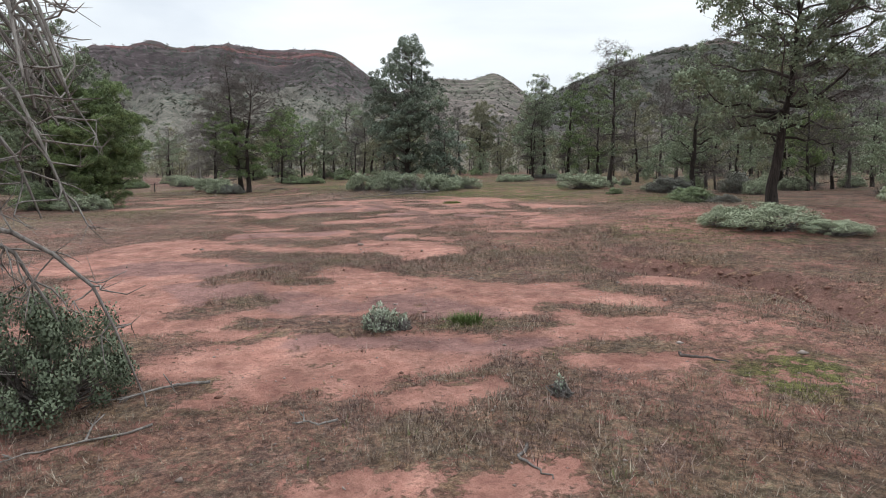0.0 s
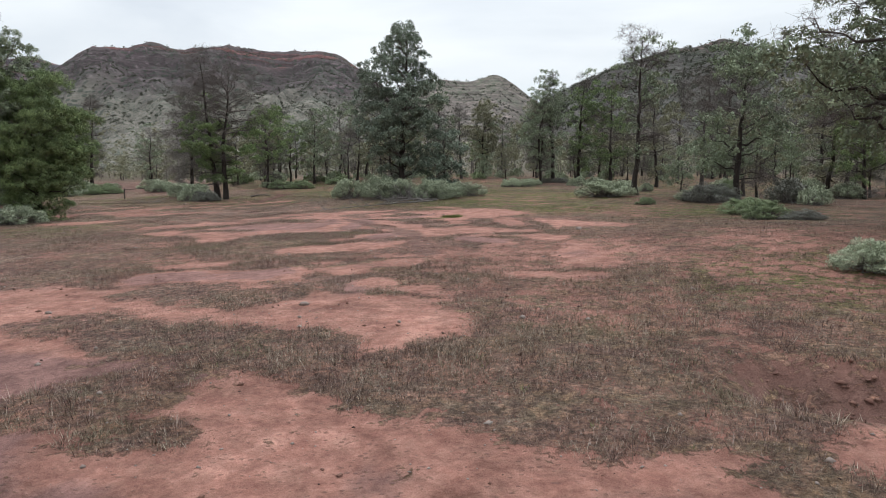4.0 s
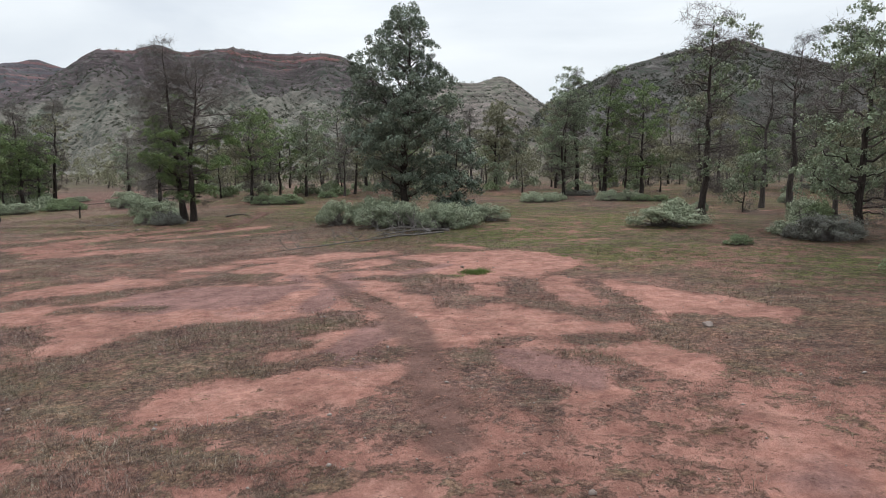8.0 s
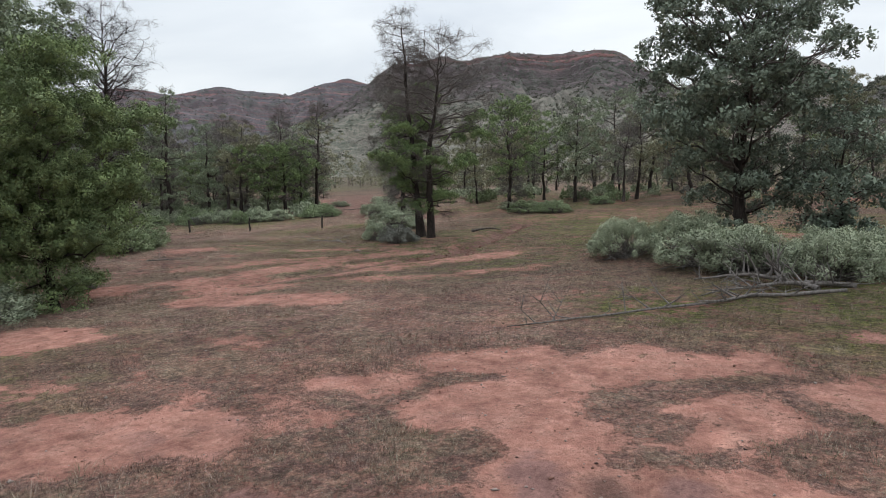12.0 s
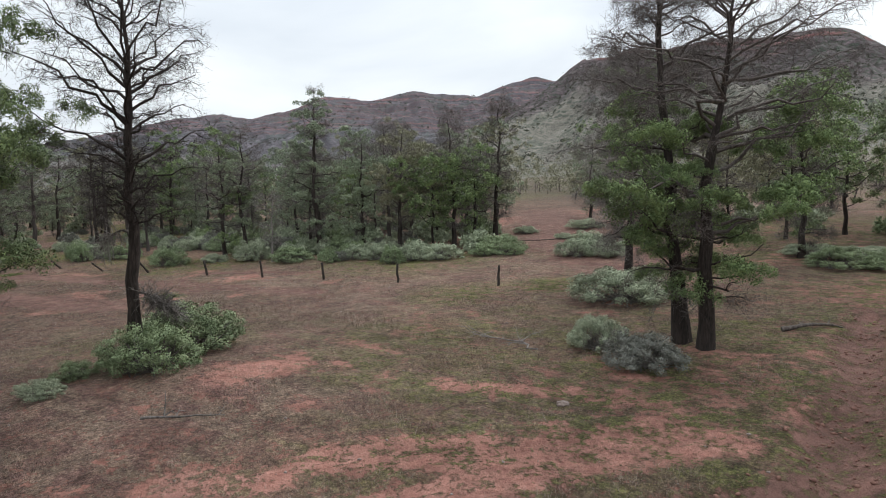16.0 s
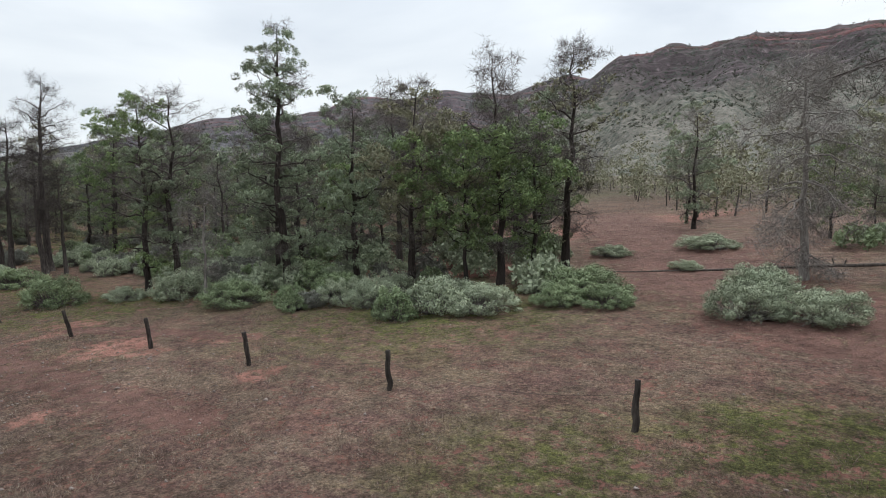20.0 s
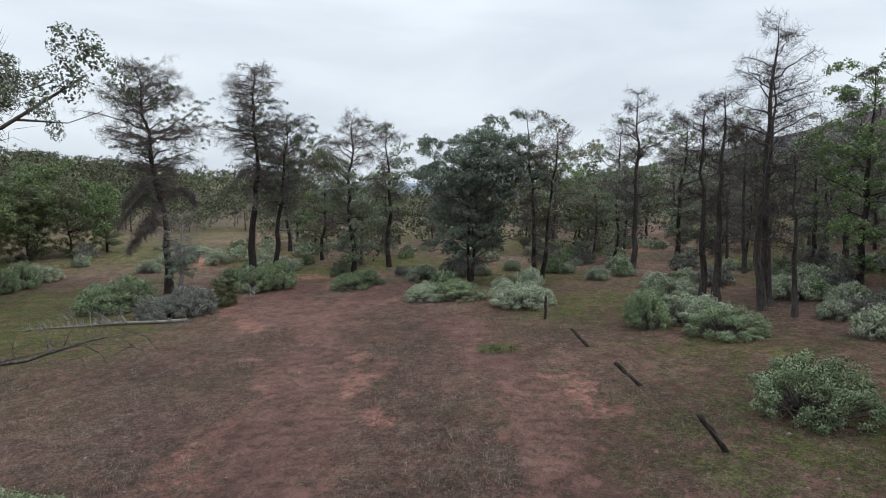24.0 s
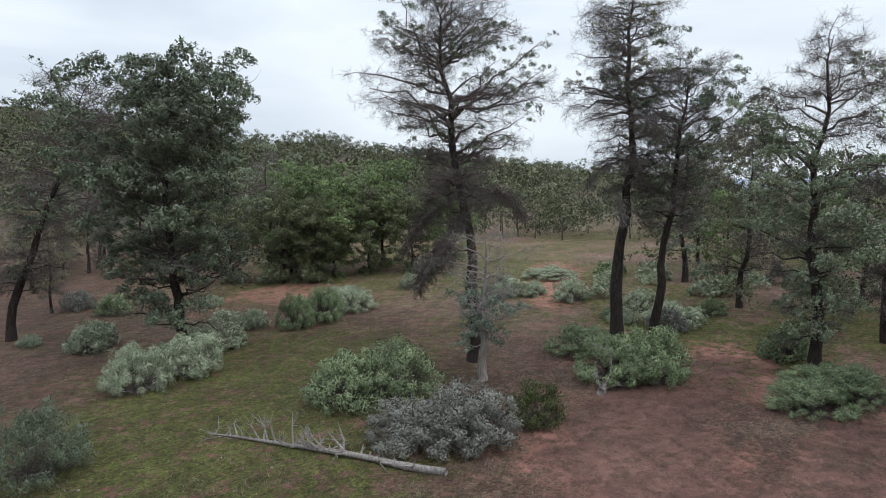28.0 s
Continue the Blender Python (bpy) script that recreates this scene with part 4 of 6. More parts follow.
wood_pts = build_hill("backdrop_hill_wooded", "low wooded hill of brown earth", [(112, 0.3), (120, 1.0), (127, 1.7), (133, 2.2), (138, 2.9), (142, 3.8), (145.5, 4.4), (151, 4.1), (156, 5.0), (162, 6.0), (168, 6.6), (176, 6.4), (188, 5.0), (205, 2.0)],
                      (-71, 57), 150, 420, M_HILL_WOOD, 40, 0.5, 0.8, 1.0, 0, 81)


# ---- scrub on the slopes ----
def scrub(name, label, pts, count, size, material, per, seed, lo=0.0, hi=0.98, tall=0.8, needle=0.40, lumps=5):
    rng = np.random.default_rng(seed)
    r, c, _ = pts.shape
    rows_ = (r - 8) * (lo + (hi - lo) * rng.random(count))
    ri, ci = rows_.astype(int), rng.integers(0, c - 1, count)
    f, g = rng.random((count, 1)), (rows_ - ri)[:, None]
    p = pts[ri, ci] * (1 - f) * (1 - g) + pts[ri, ci + 1] * f * (1 - g) + pts[ri + 1, ci] * (1 - f) * g + pts[ri + 1, ci + 1] * f * g
    keep = fbm(p[:, 0] * 0.012, p[:, 1] * 0.012, seed, 3) > 0.38
    p = p[keep]
    sz = size * rng.uniform(0.6, 1.4, (len(p), 1))
    cen = np.repeat(p, lumps, axis=0)
    szr = np.repeat(sz, lumps, axis=0)
    cen = cen + rng.normal(0, 0.42, cen.shape) * szr * np.array((1, 1, 0.0)) + np.array((0, 0, 1.0)) * rng.uniform(0.15, 1.0, (len(cen), 1)) * szr * tall
    v, f3 = leaves(rng, cen, (0.30 if lumps < 8 else 0.17) * size, per, needle * size, 0.8 * needle * size, shell=True)
    mid = np.repeat(cen, 3 * per, axis=0)
    tri = v.reshape(-1, 3, 3)
    inward = (np.cross(tri[:, 1] - tri[:, 0], tri[:, 2] - tri[:, 0]) * (tri[:, 0] - mid[::3])).sum(1) < 0
    f3[inward] = f3[inward][:, ::-1]
    return tagged(new(name, mesh_of(name, v, f3, material, normals=unit(v - mid + np.array((0, 0, 0.1 * size))))), label, "shrubs", kind="stuff")


scrub("range_scrub", "dark scrub dotted over the stony slopes", main_pts, 5200, 3.8, M_SCRUB, 5, 5, 0.15, 0.95)
scrub("far_range_scrub", "dark scrub on the far range", far_pts, 1500, 5.5, M_SCRUB, 4, 6, 0.3, 0.95)
scrub("mid_hill_scrub", "sparse scrub on the bare hill", mid_pts, 1100, 3.2, M_SCRUB, 5, 7, 0.25)
scrub("east_hill_scrub", "dense dark scrub on the steep hill", east_pts, 3800, 3.8, M_SCRUB, 5, 8, 0.15)
scrub("wooded_hill_trees", "green and brown trees covering the low hill", wood_pts, 1400, 7.5, M_WOODS, 22, 9, 0.02, 1.0, 1.0, 0.10, 10)
scrub("wooded_hill_green_trees", "fresh green trees on the low hill", wood_pts, 650, 7.0, M_WOODS_FRESH, 22, 10, 0.02, 0.8, 1.0, 0.10, 10)


# ---- native pines ----
def grow(seed, H, R, base=0.12, dens=0.8, bare=0.0, lean=(0, 0), girth=1.0, stems=1, droop=0.0, fine=1.0, top=0.6, bulge=0.4, pad=0.70, lumps=15, per=11, leaf_fine=1.0, gap=1.35, twigs=1.0, low=0.3, close=False, brush=6, dead=False, rise=0.0, boughs=14, lone=2):
    """Wood and leaf clumps of one pine: trunk, big limbs, branches, twigs and foliage.
    base: where the limbs begin; dens: share of limbs in leaf; bare: share of the height that is dead at the top; low: how leafy the lowest limbs are."""
    rng = np.random.default_rng(seed)
    trunk, big, limbs, twig, clumps, dry = Wood(), [], Wood(), Wood(), [], []
    sectors = rng.uniform(0.35, 1.35, (9, 6))
    for st in range(stems):
        hh = H * (0.93 if st == 0 else rng.uniform(0.76, 0.9))
        turn = st * 2 * math.pi / stems + seed
        splay = np.array((0.0, 0.0)) if stems == 1 else np.array((math.cos(turn), math.sin(turn))) * 0.08
        n = 15
        zf = np.linspace(0, 1, n)
        wob = np.cumsum(rng.normal(0, 0.010, (n, 2)), axis=0) * hh
        wob -= wob[:1]
        xy = wob * 0.8 + (np.array(lean) * hh)[None, :] * (zf ** 1.3)[:, None] + splay[None, :] * hh * (zf ** 0.7)[:, None]
        if stems > 1:
            xy = xy + splay[None, :] * 2.2
        tp = np.concatenate([xy, (zf * hh)[:, None]], 1)
        tp[0, 2] = -0.35
        r0 = 0.0165 * H * girth * (1 if stems == 1 else 0.8)
        tr = r0 * ((1 - zf) ** 0.85 * 0.96 + 0.04) + r0 * 0.40 * np.exp(-zf * 26)
        trunk.tube(tp, tr, 10, rng)
        count = int((H * 3.1 + 8) * fine / (1 if stems == 1 else 1.35))
        for i in range(count):
            f = base + (0.985 - base) * min(0.999, max(0.0, (i + rng.normal(0.5, 0.05 * count)) / count))
            q = (f - base) / (1 - base)
            p0 = np.array([np.interp(f, zf, tp[:, 0]), np.interp(f, zf, tp[:, 1]), f * hh])
            rt = np.interp(f, zf, tr)
            shape = (min(1.0, q / bulge * 0.6 + 0.4) if q < bulge else (1 - ((q - bulge) / (1 - bulge)) ** 1.4 * 0.93) ** top)
            ln = R * shape * (rng.uniform(0.35, 1.15) if i % 4 else rng.uniform(0.9, 1.25))
            a = i * 2.4 + rng.uniform(-0.6, 0.6)
            ln *= 0.3 + 0.75 * sectors[min(8, int(q * 9)), int(a * 6 / (2 * math.pi)) % 6]
            ln = min(ln, 1.12 * R * shape)
            up = (0.30 + 0.45 * q if dead else 0.06 + 0.62 * q) + rise + rng.uniform(-0.18, 0.30)
            alive = rng.random() < dens * (1.0 if q > 0.22 else low + (1 - low) * q / 0.22) and f < 1 - bare * rng.uniform(0.8, 1.1)
            sag = droop if alive or dead else droop + 0.16 * (1 - q)
            d = np.array((math.cos(a), math.sin(a), 0.0))
            sd = np.array((-d[1], d[0], 0.0))
            bend = rng.uniform(-0.5, 0.5)
            s = np.linspace(0, 1, 7)
            lp = p0 + ln * (s[:, None] * d + (bend * s * s)[:, None] * sd)
            lp[:, 2] += ln * (up * s * (1 - 0.25 * s) + (0.28 if alive else 0.12 * q) * s ** 3 - sag * s ** 1.6)
            lp[1:6] += rng.normal(0, 0.042 * ln, (5, 3))
            lr = min(rt * 0.6, 0.010 + 0.019 * ln) * (1 - s * 0.88) + 0.005
            if lr[0] > 0.036 and len(big) < boughs:
                big.append(Wood().tube(lp, lr, 6))
            else:
                limbs.tube(lp, lr, 4)
            m = max(3, int((3 + ln * 1.7) * twigs))
            for j in range(m):
                t = 0.20 + 0.80 * (j + rng.random()) / m
                b0 = np.array([np.interp(t, s, lp[:, c]) for c in range(3)])
                sgn = 1 if j % 2 else -1
                d2 = unit(d * rng.uniform(0.35, 0.9) + sd * sgn * rng.uniform(0.5, 1.0) + np.array((0, 0, rng.uniform(-0.1, 0.55) - (0.6 * sag + (0.15 if not alive else 0)))))
                l2 = (0.28 + 0.30 * ln) * (1.15 - 0.6 * t) * rng.uniform(0.6, 1.3)
                mid2 = b0 + d2 * l2 * 0.5 + rng.normal(0, 0.06 * l2, 3)
                e2 = b0 + d2 * l2 + np.array((0, 0, (0.16 if alive else -0.06) * l2))
                limbs.tube([b0, mid2, e2], [max(0.008, lr[0] * 0.26), 0.008, 0.005], 3)
                for k in range(3 if alive else 4):
                    u = 0.3 + 0.7 * (k + rng.random()) / 4
                    c0 = b0 * (1 - u) + e2 * u
                    d3 = unit(d2 * 0.6 + rng.normal(0, 0.62, 3) + np.array((0, 0, 0.22 if alive else -0.12 - 0.5 * droop)))
                    l3 = rng.uniform(0.22, 0.55) * (0.55 + 0.14 * ln) * (1.0 if alive else 1.3)
                    e3 = c0 + d3 * l3
                    if alive:
                        clumps.append(e3)
                    elif close:
                        m3 = (c0 + e3) / 2 + rng.normal(0, 0.05, 3)
                        twig.tube([c0, m3, e3], [0.009, 0.007, 0.004], 3)
                        dry += [m3, e3]
                    else:
                        dry += [c0 * 0.5 + e3 * 0.5, e3]
                if alive:
                    clumps.append(e2)
    rng2 = np.random.default_rng(seed + 999)
    if len(clumps) > 12:
        # foliage gathers in puffs with dark gaps between them
        c = np.array(clumps)
        if len(c) > 400:
            # no lone tufts far out on bare twigs
            cell, at, many = np.unique(np.floor(c / 1.1), axis=0, return_inverse=True, return_counts=True)
            c = c[many[at.ravel()] > lone]
        # pads keep apart, so that dark gaps and limbs show between them
        hub, flatter = [], np.array((1, 1, 1.7))
        for p in c[rng2.permutation(len(c))]:
            if not hub or (((np.array(hub) - p) * flatter) ** 2).sum(1).min() > (gap * pad) ** 2:
                hub.append(p)
        crown = pads(rng2, hub, pad, lumps, per, leaf_fine, lump=(0.16, 0.29) if pad > 0.5 else (0.22, 0.38))
    else:
        crown = pads(rng2, clumps, pad, lumps, per, leaf_fine) if len(clumps) else None
    spikes = leaves(rng2, dry, 0.10, brush, 0.34 if close else 0.46, 0.010 if close else 0.018, up=0.15 - 0.9 * droop, flat=0.9) if dry else None
    return trunk, big, limbs, twig, crown, spikes


PINE_LABELS = {
    "dense": "tall dense dark green native pine",
    "open": "native pine with open crown and bare lower limbs",
    "dying": "half-dead native pine with grey twigs and green tufts",
    "dead": "dead leafless pine with grey branching limbs",
    "young": "small bushy green native pine",
}


def pine(x, y, H, R, state, leaf=None, label="", seed=0, bark=None, twig_mat=None, near=0, **kw):
    seed = seed or int(abs(x * 31 + y * 17)) + 3
    style = {
        "dense": dict(base=0.08, dens=0.95, low=0.8, pad=0.85, lumps=22, lone=3, gap=1.62, per=28, leaf_fine=1.5),
        "open": dict(base=0.08, dens=0.74, low=0.75, pad=0.74, lumps=16, gap=1.6, per=28, leaf_fine=1.5),
        "dying": dict(base=0.14, dens=0.42, bare=0.06, droop=0.03, pad=0.42, lumps=8, gap=1.7, bulge=0.58, top=0.5),
        "dead": dict(base=0.24, dens=0.0, bare=0.3, fine=0.7, dead=True, bulge=0.5, brush=4),
        "young": dict(base=0.05, dens=1.0, low=1.0),
    }[state]
    style.update(kw)
    if near:
        style.update(dict(per=36, leaf_fine=1.6) if near == 1 else dict(per=120, leaf_fine=3.1))
    if state == "dead" and twig_mat is None:
        twig_mat = bark or M_BARK_DEAD
    trunk, big, limbs, twig, crown, spikes = grow(seed, H, R, close=near > 0, **style)
    root = new("pine_tree")
    root.matrix_world = pose(x, y, gz(x, y) - 0.05)
    tagged(root, label or PINE_LABELS[state], "tree")
    bark = bark or (M_BARK_DEAD if state == "dead" else M_BARK)
    wood = bark if state == "dead" or bark in (M_DEADWOOD, M_BARK_GREY) else M_TWIG
    part("trunk", trunk.mesh("trunk", bark), root)
    for w in big:
        part("limb", w.mesh("limb", bark), root)
    tagged(part("branchwork", limbs.mesh("branchwork", wood), root), kind="stuff")
    if twig.v:
        tagged(part("twigwork", twig.mesh("twigwork", twig_mat or M_TWIG), root, "bare dry twigs"), kind="stuff")
    if spikes is not None:
        tagged(part("dry_brush", mesh_of("dry_brush", *spikes, twig_mat or M_TWIG), root, "fine bare dry twigs"), kind="stuff")
    if crown is not None:
        tagged(part("crown", mesh_of("crown", crown[0], crown[1], leaf or M_PINE, normals=crown[2]), root), kind="stuff")
    return root


# Round the first clearing.
pine(-3.2, 60.0, 14.4, 3.6, "dense", M_PINE_BLUE, "tall dense blue-green native pine rising from a ring of saltbush", seed=11, near=1, base=0.06, dens=1.0, low=0.95, girth=1.15, bulge=0.34, top=0.85, fine=2.6, rise=0.10, lean=(0.03, 0))
pine(0.2, 60.6, 5.6, 2.3, "dense", M_PINE_BLUE, "low bushy pine crowding against a taller one", seed=12, base=0.08, low=1.0, fine=1.6)
pine(13.4, 25.6, 11.4, 4.7, "open", M_PINE, "broad native pine with a dark forked trunk", seed=13, lean=(0.05, 0.0), base=0.24, dens=0.62, girth=1.05, fine=1.6, bulge=0.4, near=1)
pine(18.6, 47.2, 10.3, 3.3, "open", M_PINE, seed=14, lean=(0.06, 0), dens=0.7, girth=1.2)
pine(14.7, 55.0, 12.6, 2.4, "dying", M_PINE, seed=15, base=0.18, dens=0.5, bare=0.22)
pine(30.0, 74.0, 16.0, 3.0, "dead", seed=16)
pine(13.2, 92.0, 12.6, 3.0, "open", M_PINE, seed=17, stems=2, dens=0.6)
pine(15.2, 94.0, 15.8, 1.9, "open", M_PINE, seed=18, base=0.5, dens=0.7)
pine(19.4, 98.5, 16.5, 2.6, "open", M_PINE_BRIGHT, seed=19, lean=(0.05, 0), dens=0.6)
pine(23.6, 96.5, 13.8, 3.8, "open", M_PINE_BRIGHT, seed=20, dens=0.6)
pine(-21.95, 69.5, 15.4, 2.5, "dying", M_PINE_BRIGHT, "half-dead pine with a bare top and green lower boughs", seed=21, brush=7, base=0.13, dens=1.0, bare=0.60, low=1.0, pad=0.82, lumps=34, gap=1.95, lean=(-0.10, 0.02), girth=0.98, fine=1.25, near=2)
pine(-21.05, 69.15, 13.4, 4.2, "dying", M_PINE_BRIGHT, "leaning pine with dark trunk and green lower boughs", seed=22, brush=7, base=0.13, dens=0.74, bare=0.48, low=1.0, pad=0.82, lumps=34, gap=1.95, lean=(0.05, 0.0), girth=1.12, fine=1.4, near=2)
pine(-27.8, 45.6, 14.4, 3.3, "dense", M_PINE, seed=23, base=0.08, dens=0.95, near=1, fine=1.6)
pine(-24.8, 46.8, 9.0, 3.1, "young", M_PINE_BRIGHT, "leafy bright green native pine at the clearing's edge", seed=24, near=2, dens=1.0, fine=1.7, pad=0.85, lumps=24, gap=1.15)
pine(-36.6, 51.4, 13.0, 3.7, "dense", M_PINE_BRIGHT, "leafy green native pine beside a dead one", seed=25, base=0.10, dens=0.95, near=2, fine=1.6)
DEAD_PINE = pine(-35.7, 57.1, 13.8, 3.3, "dead", label="tall dead pine with dark bare spreading limbs", seed=26, bark=M_BARK, base=0.34, fine=1.3, top=0.45, rise=0.12, girth=1.0, near=1, bulge=0.55)
def hanging_branch(tree, height, bearing, reach, drop, seed, brush=None, twigs=70):
    """A dead bough that has sagged from the trunk, hung with pale twigs."""
    rng = np.random.default_rng(seed)
    s = np.linspace(0, 1, 8)
    d = np.array((math.cos(radians(bearing)), math.sin(radians(bearing)), 0.0))
    bough, twig = Wood(), Wood()
    pts = np.array((0, 0, height)) + s[:, None] * reach * d + np.cumsum(rng.normal(0, 0.03, (8, 3)), axis=0)
    pts[:, 2] += 0.25 * s - drop * s ** 2.4
    bough.tube(pts, 0.045 * (1 - 0.8 * s) + 0.006, 6, rng)
    for _ in range(twigs):
        t = rng.uniform(0.35, 1)
        a = np.array([np.interp(t, s, pts[:, c]) for c in range(3)])
        e = a + unit(rng.normal(0, 0.6, 3) + d * 0.3 - np.array((0, 0, 0.55))) * rng.uniform(0.3, 0.9)
        m = (a + e) / 2 + rng.normal(0, 0.07, 3)
        twig.tube([a, m, e], [0.014, 0.011, 0.005], 3)
        for _ in range(3):
            twig.tube([m, m + unit(rng.normal(0, 1, 3) - np.array((0, 0, 0.3))) * rng.uniform(0.1, 0.35)], [0.007, 0.003], 3)
    part("hanging_branch", bough.mesh("hanging_branch", M_BARK_GREY), tree, "sagging grey dead bough")
    tagged(part("hanging_brush", twig.mesh("hanging_brush", brush or M_DEADWOOD), tree, "tangled dry twigs"), kind="stuff")


hanging_branch(DEAD_PINE, 2.3, 41, 1.5, 0.8, 5, M_TWIG_PALE, 240)
hanging_branch(DEAD_PINE, 4.4, 200, 1.6, 0.9, 6)
pine(-22.4, 89.0, 11.3, 2.7, "open", M_PINE_BRIGHT, seed=27, dens=0.6)
pine(-18.0, 96.5, 10.8, 2.4, "open", M_PINE, seed=28)
pine(-12.2, 98.0, 10.0, 2.2, "dying", M_PINE_OLIVE, seed=29)
pine(6.5, 112.0, 12.6, 3.4, "dense", M_PINE_OLIVE, seed=30, base=0.2)

# Along the old fence and the forest's edge.
pine(-27.8, 78.3, 12.6, 3.6, "dying", M_PINE_BRIGHT, "burnt-footed pine with bare twisted limbs and few green boughs", seed=41, dens=0.16, base=0.2, fine=1.9, near=2, twig_mat=M_TWIG_PALE, brush=13, droop=0.22)
pine(-36.0, 94.5, 11.0, 3.0, "dying", label="dead grey pine hung with drooping twigs", seed=42, dens=0.0, droop=0.6, base=0.10, fine=1.5, twig_mat=M_DEADWOOD, bark=M_DEADWOOD, brush=5)
pine(-48.2, 94.5, 13.7, 2.2, "dying", M_PINE_OLIVE, seed=43, dens=0.40, bare=0.12)
pine(-47.9, 91.1, 8.6, 2.2, "open", M_PINE_BRIGHT, seed=44)
pine(-48.5, 89.0, 12.4, 2.0, "dying", M_PINE_BRIGHT, "pine with a bent bare top over green boughs", seed=45, bare=0.4, dens=0.5, lean=(-0.05, 0))
pine(-49.8, 88.0, 7.4, 3.0, "young", M_PINE_BRIGHT, "bright green bushy pine at the forest's edge", seed=46, base=0.28, near=1)
pine(-52.5, 86.7, 11.5, 2.6, "open", M_PINE_OLIVE, seed=47, dens=0.50, near=1)
pine(-56.7, 86.2, 11.4, 2.3, "open", M_PINE, seed=48, near=1)
pine(-59.8, 83.6, 15.6, 2.5, "open", M_PINE, "tall slender pine standing above its neighbours", seed=49, dens=0.5, near=1)
pine(-60.0, 78.9, 6.4, 1.2, "dead", label="short pale dead pine", seed=50, bark=M_DEADWOOD, twig_mat=M_TWIG_PALE)
pine(-65.9, 79.8, 12.8, 2.7, "dying", M_PINE, seed=51, dens=0.4, bare=0.2, near=1)
pine(-67.8, 79.0, 12.6, 2.9, "open", M_PINE_BRIGHT, "green pine leaning out from the forest's edge", seed=52, lean=(-0.08, -0.02), near=1, dens=0.42)
pine(-62.5, 84.5, 10.5, 2.2, "dying", M_PINE, seed=53, near=1)
pine(-90.2, 84.7, 14.0, 3.0, "open", M_PINE_BRIGHT, seed=54)
pine(-85.0, 77.8, 13.6, 2.0, "dead", seed=55)
pine(-55.2, 55.0, 12.0, 5.0, "dying", M_PINE_DARK, "leaning half-dead pine with crooked low limbs", seed=56, lean=(-0.02, 0.14), dens=0.5, base=0.07, girth=1.2, near=2, fine=1.5, low=0.6, bare=0.35, pad=0.55, lumps=12, gap=1.5, bulge=0.3)

# Round the last clearing.
DYING_SLENDER = pine(-100.2, 41.4, 19.2, 2.9, "dying", M_PINE_OLIVE, "tall slender dying pine with drooping grey twigs", seed=61, dens=0.12, base=0.44, droop=0.22, fine=2.0, girth=1.0, near=1, brush=6, pad=0.26, gap=2.2, lean=(-0.03, 0.0), bulge=0.4, top=0.5)
pine(-101.2, 42.9, 14.4, 3.2, "dying", M_PINE_DARK, "half-dead pine with tufts of leaves over bare limbs", seed=62, brush=9, dens=0.45, base=0.42, lean=(-0.02, 0.10), near=1, pad=0.40, gap=1.9, fine=1.5, rise=0.15)
DYING_LEANING = pine(-92.6, 38.4, 17.9, 3.8, "dying", M_PINE_DARK, "tall leaning pine with thin tufted crown", seed=63, dens=0.22, base=0.42, lean=(0.06, -0.10), fine=1.9, droop=0.06, low=0.3, near=1, brush=8, pad=0.30, gap=2.4, rise=0.16, bulge=0.35, top=0.6)
pine(-90.6, 40.6, 6.6, 2.1, "dying", M_PINE_BLUE, "broken dead pine stub with grey forked top", seed=64, dens=0.95, bare=0.5, bark=M_DEADWOOD, twig_mat=M_DEADWOOD, base=0.24, droop=0.12, near=1, fine=1.4, brush=2, girth=1.7, pad=0.40, low=0.9)
pine(-99.6, 50.6, 14.4, 2.9, "dying", M_PINE, "half-dead pine with bare top above green boughs", seed=65, brush=9, dens=0.6, bare=0.42, base=0.10, fine=1.6, near=1, low=0.9, pad=0.66, lumps=15, gap=1.3)
pine(-98.3, 60.5, 11.6, 4.0, "dense", M_PINE_BLUE, "broad dense native pine with several dark stems", seed=66, stems=2, base=0.12, bulge=0.5, top=0.45, dens=0.92, low=0.7, near=1, fine=2.0, rise=0.15)
pine(-98.0, 65.8, 13.8, 2.3, "dying", M_PINE_OLIVE, seed=67, stems=2, dens=0.2)
pine(-101.2, 73.0, 15.2, 2.4, "dead", seed=68)
pine(-88.7, 75.5, 12.6, 1.5, "dead", seed=69)
pine(-87.5, 76.1, 13.4, 1.4, "dead", seed=70, lean=(-0.04, 0.05))
pine(-86.2, 78.4, 16.6, 2.2, "dead", label="tall dead pine with forked bare crown", seed=71)
pine(-83.1, 78.7, 9.2, 1.3, "dead", seed=72)
pine(-107.0, 77.5, 13.6, 2.6, "dying", M_PINE, seed=73, dens=0.5)
pine(-84.6, 25.6, 14.9, 5.0, "dense", M_PINE_DARK, "broad dark native pine over a grassy clearing", seed=74, dens=0.92, base=0.14, low=0.7, bulge=0.5, girth=1.1, near=1, fine=2.0, gap=1.6)
pine(-79.2, 13.6, 16.0, 3.6, "dying", M_PINE_DARK, "leaning dying pine with crooked bare top", seed=75, lean=(-0.24, 0.24), dens=0.3, base=0.2, fine=1.5)
for height, bearing, reach, drop, seed in ((7.6, -46, 3.4, 2.8, 11), (6.2, -15, 3.2, 2.6, 12), (8.6, -75, 3.0, 2.6, 13), (5.2, -55, 2.8, 2.2, 14), (7.0, 10, 2.6, 2.2, 15), (8.0, 150, 2.2, 1.4, 16)):
    hanging_branch(DYING_LEANING, height, bearing, reach, drop, seed, M_TWIG, 260)
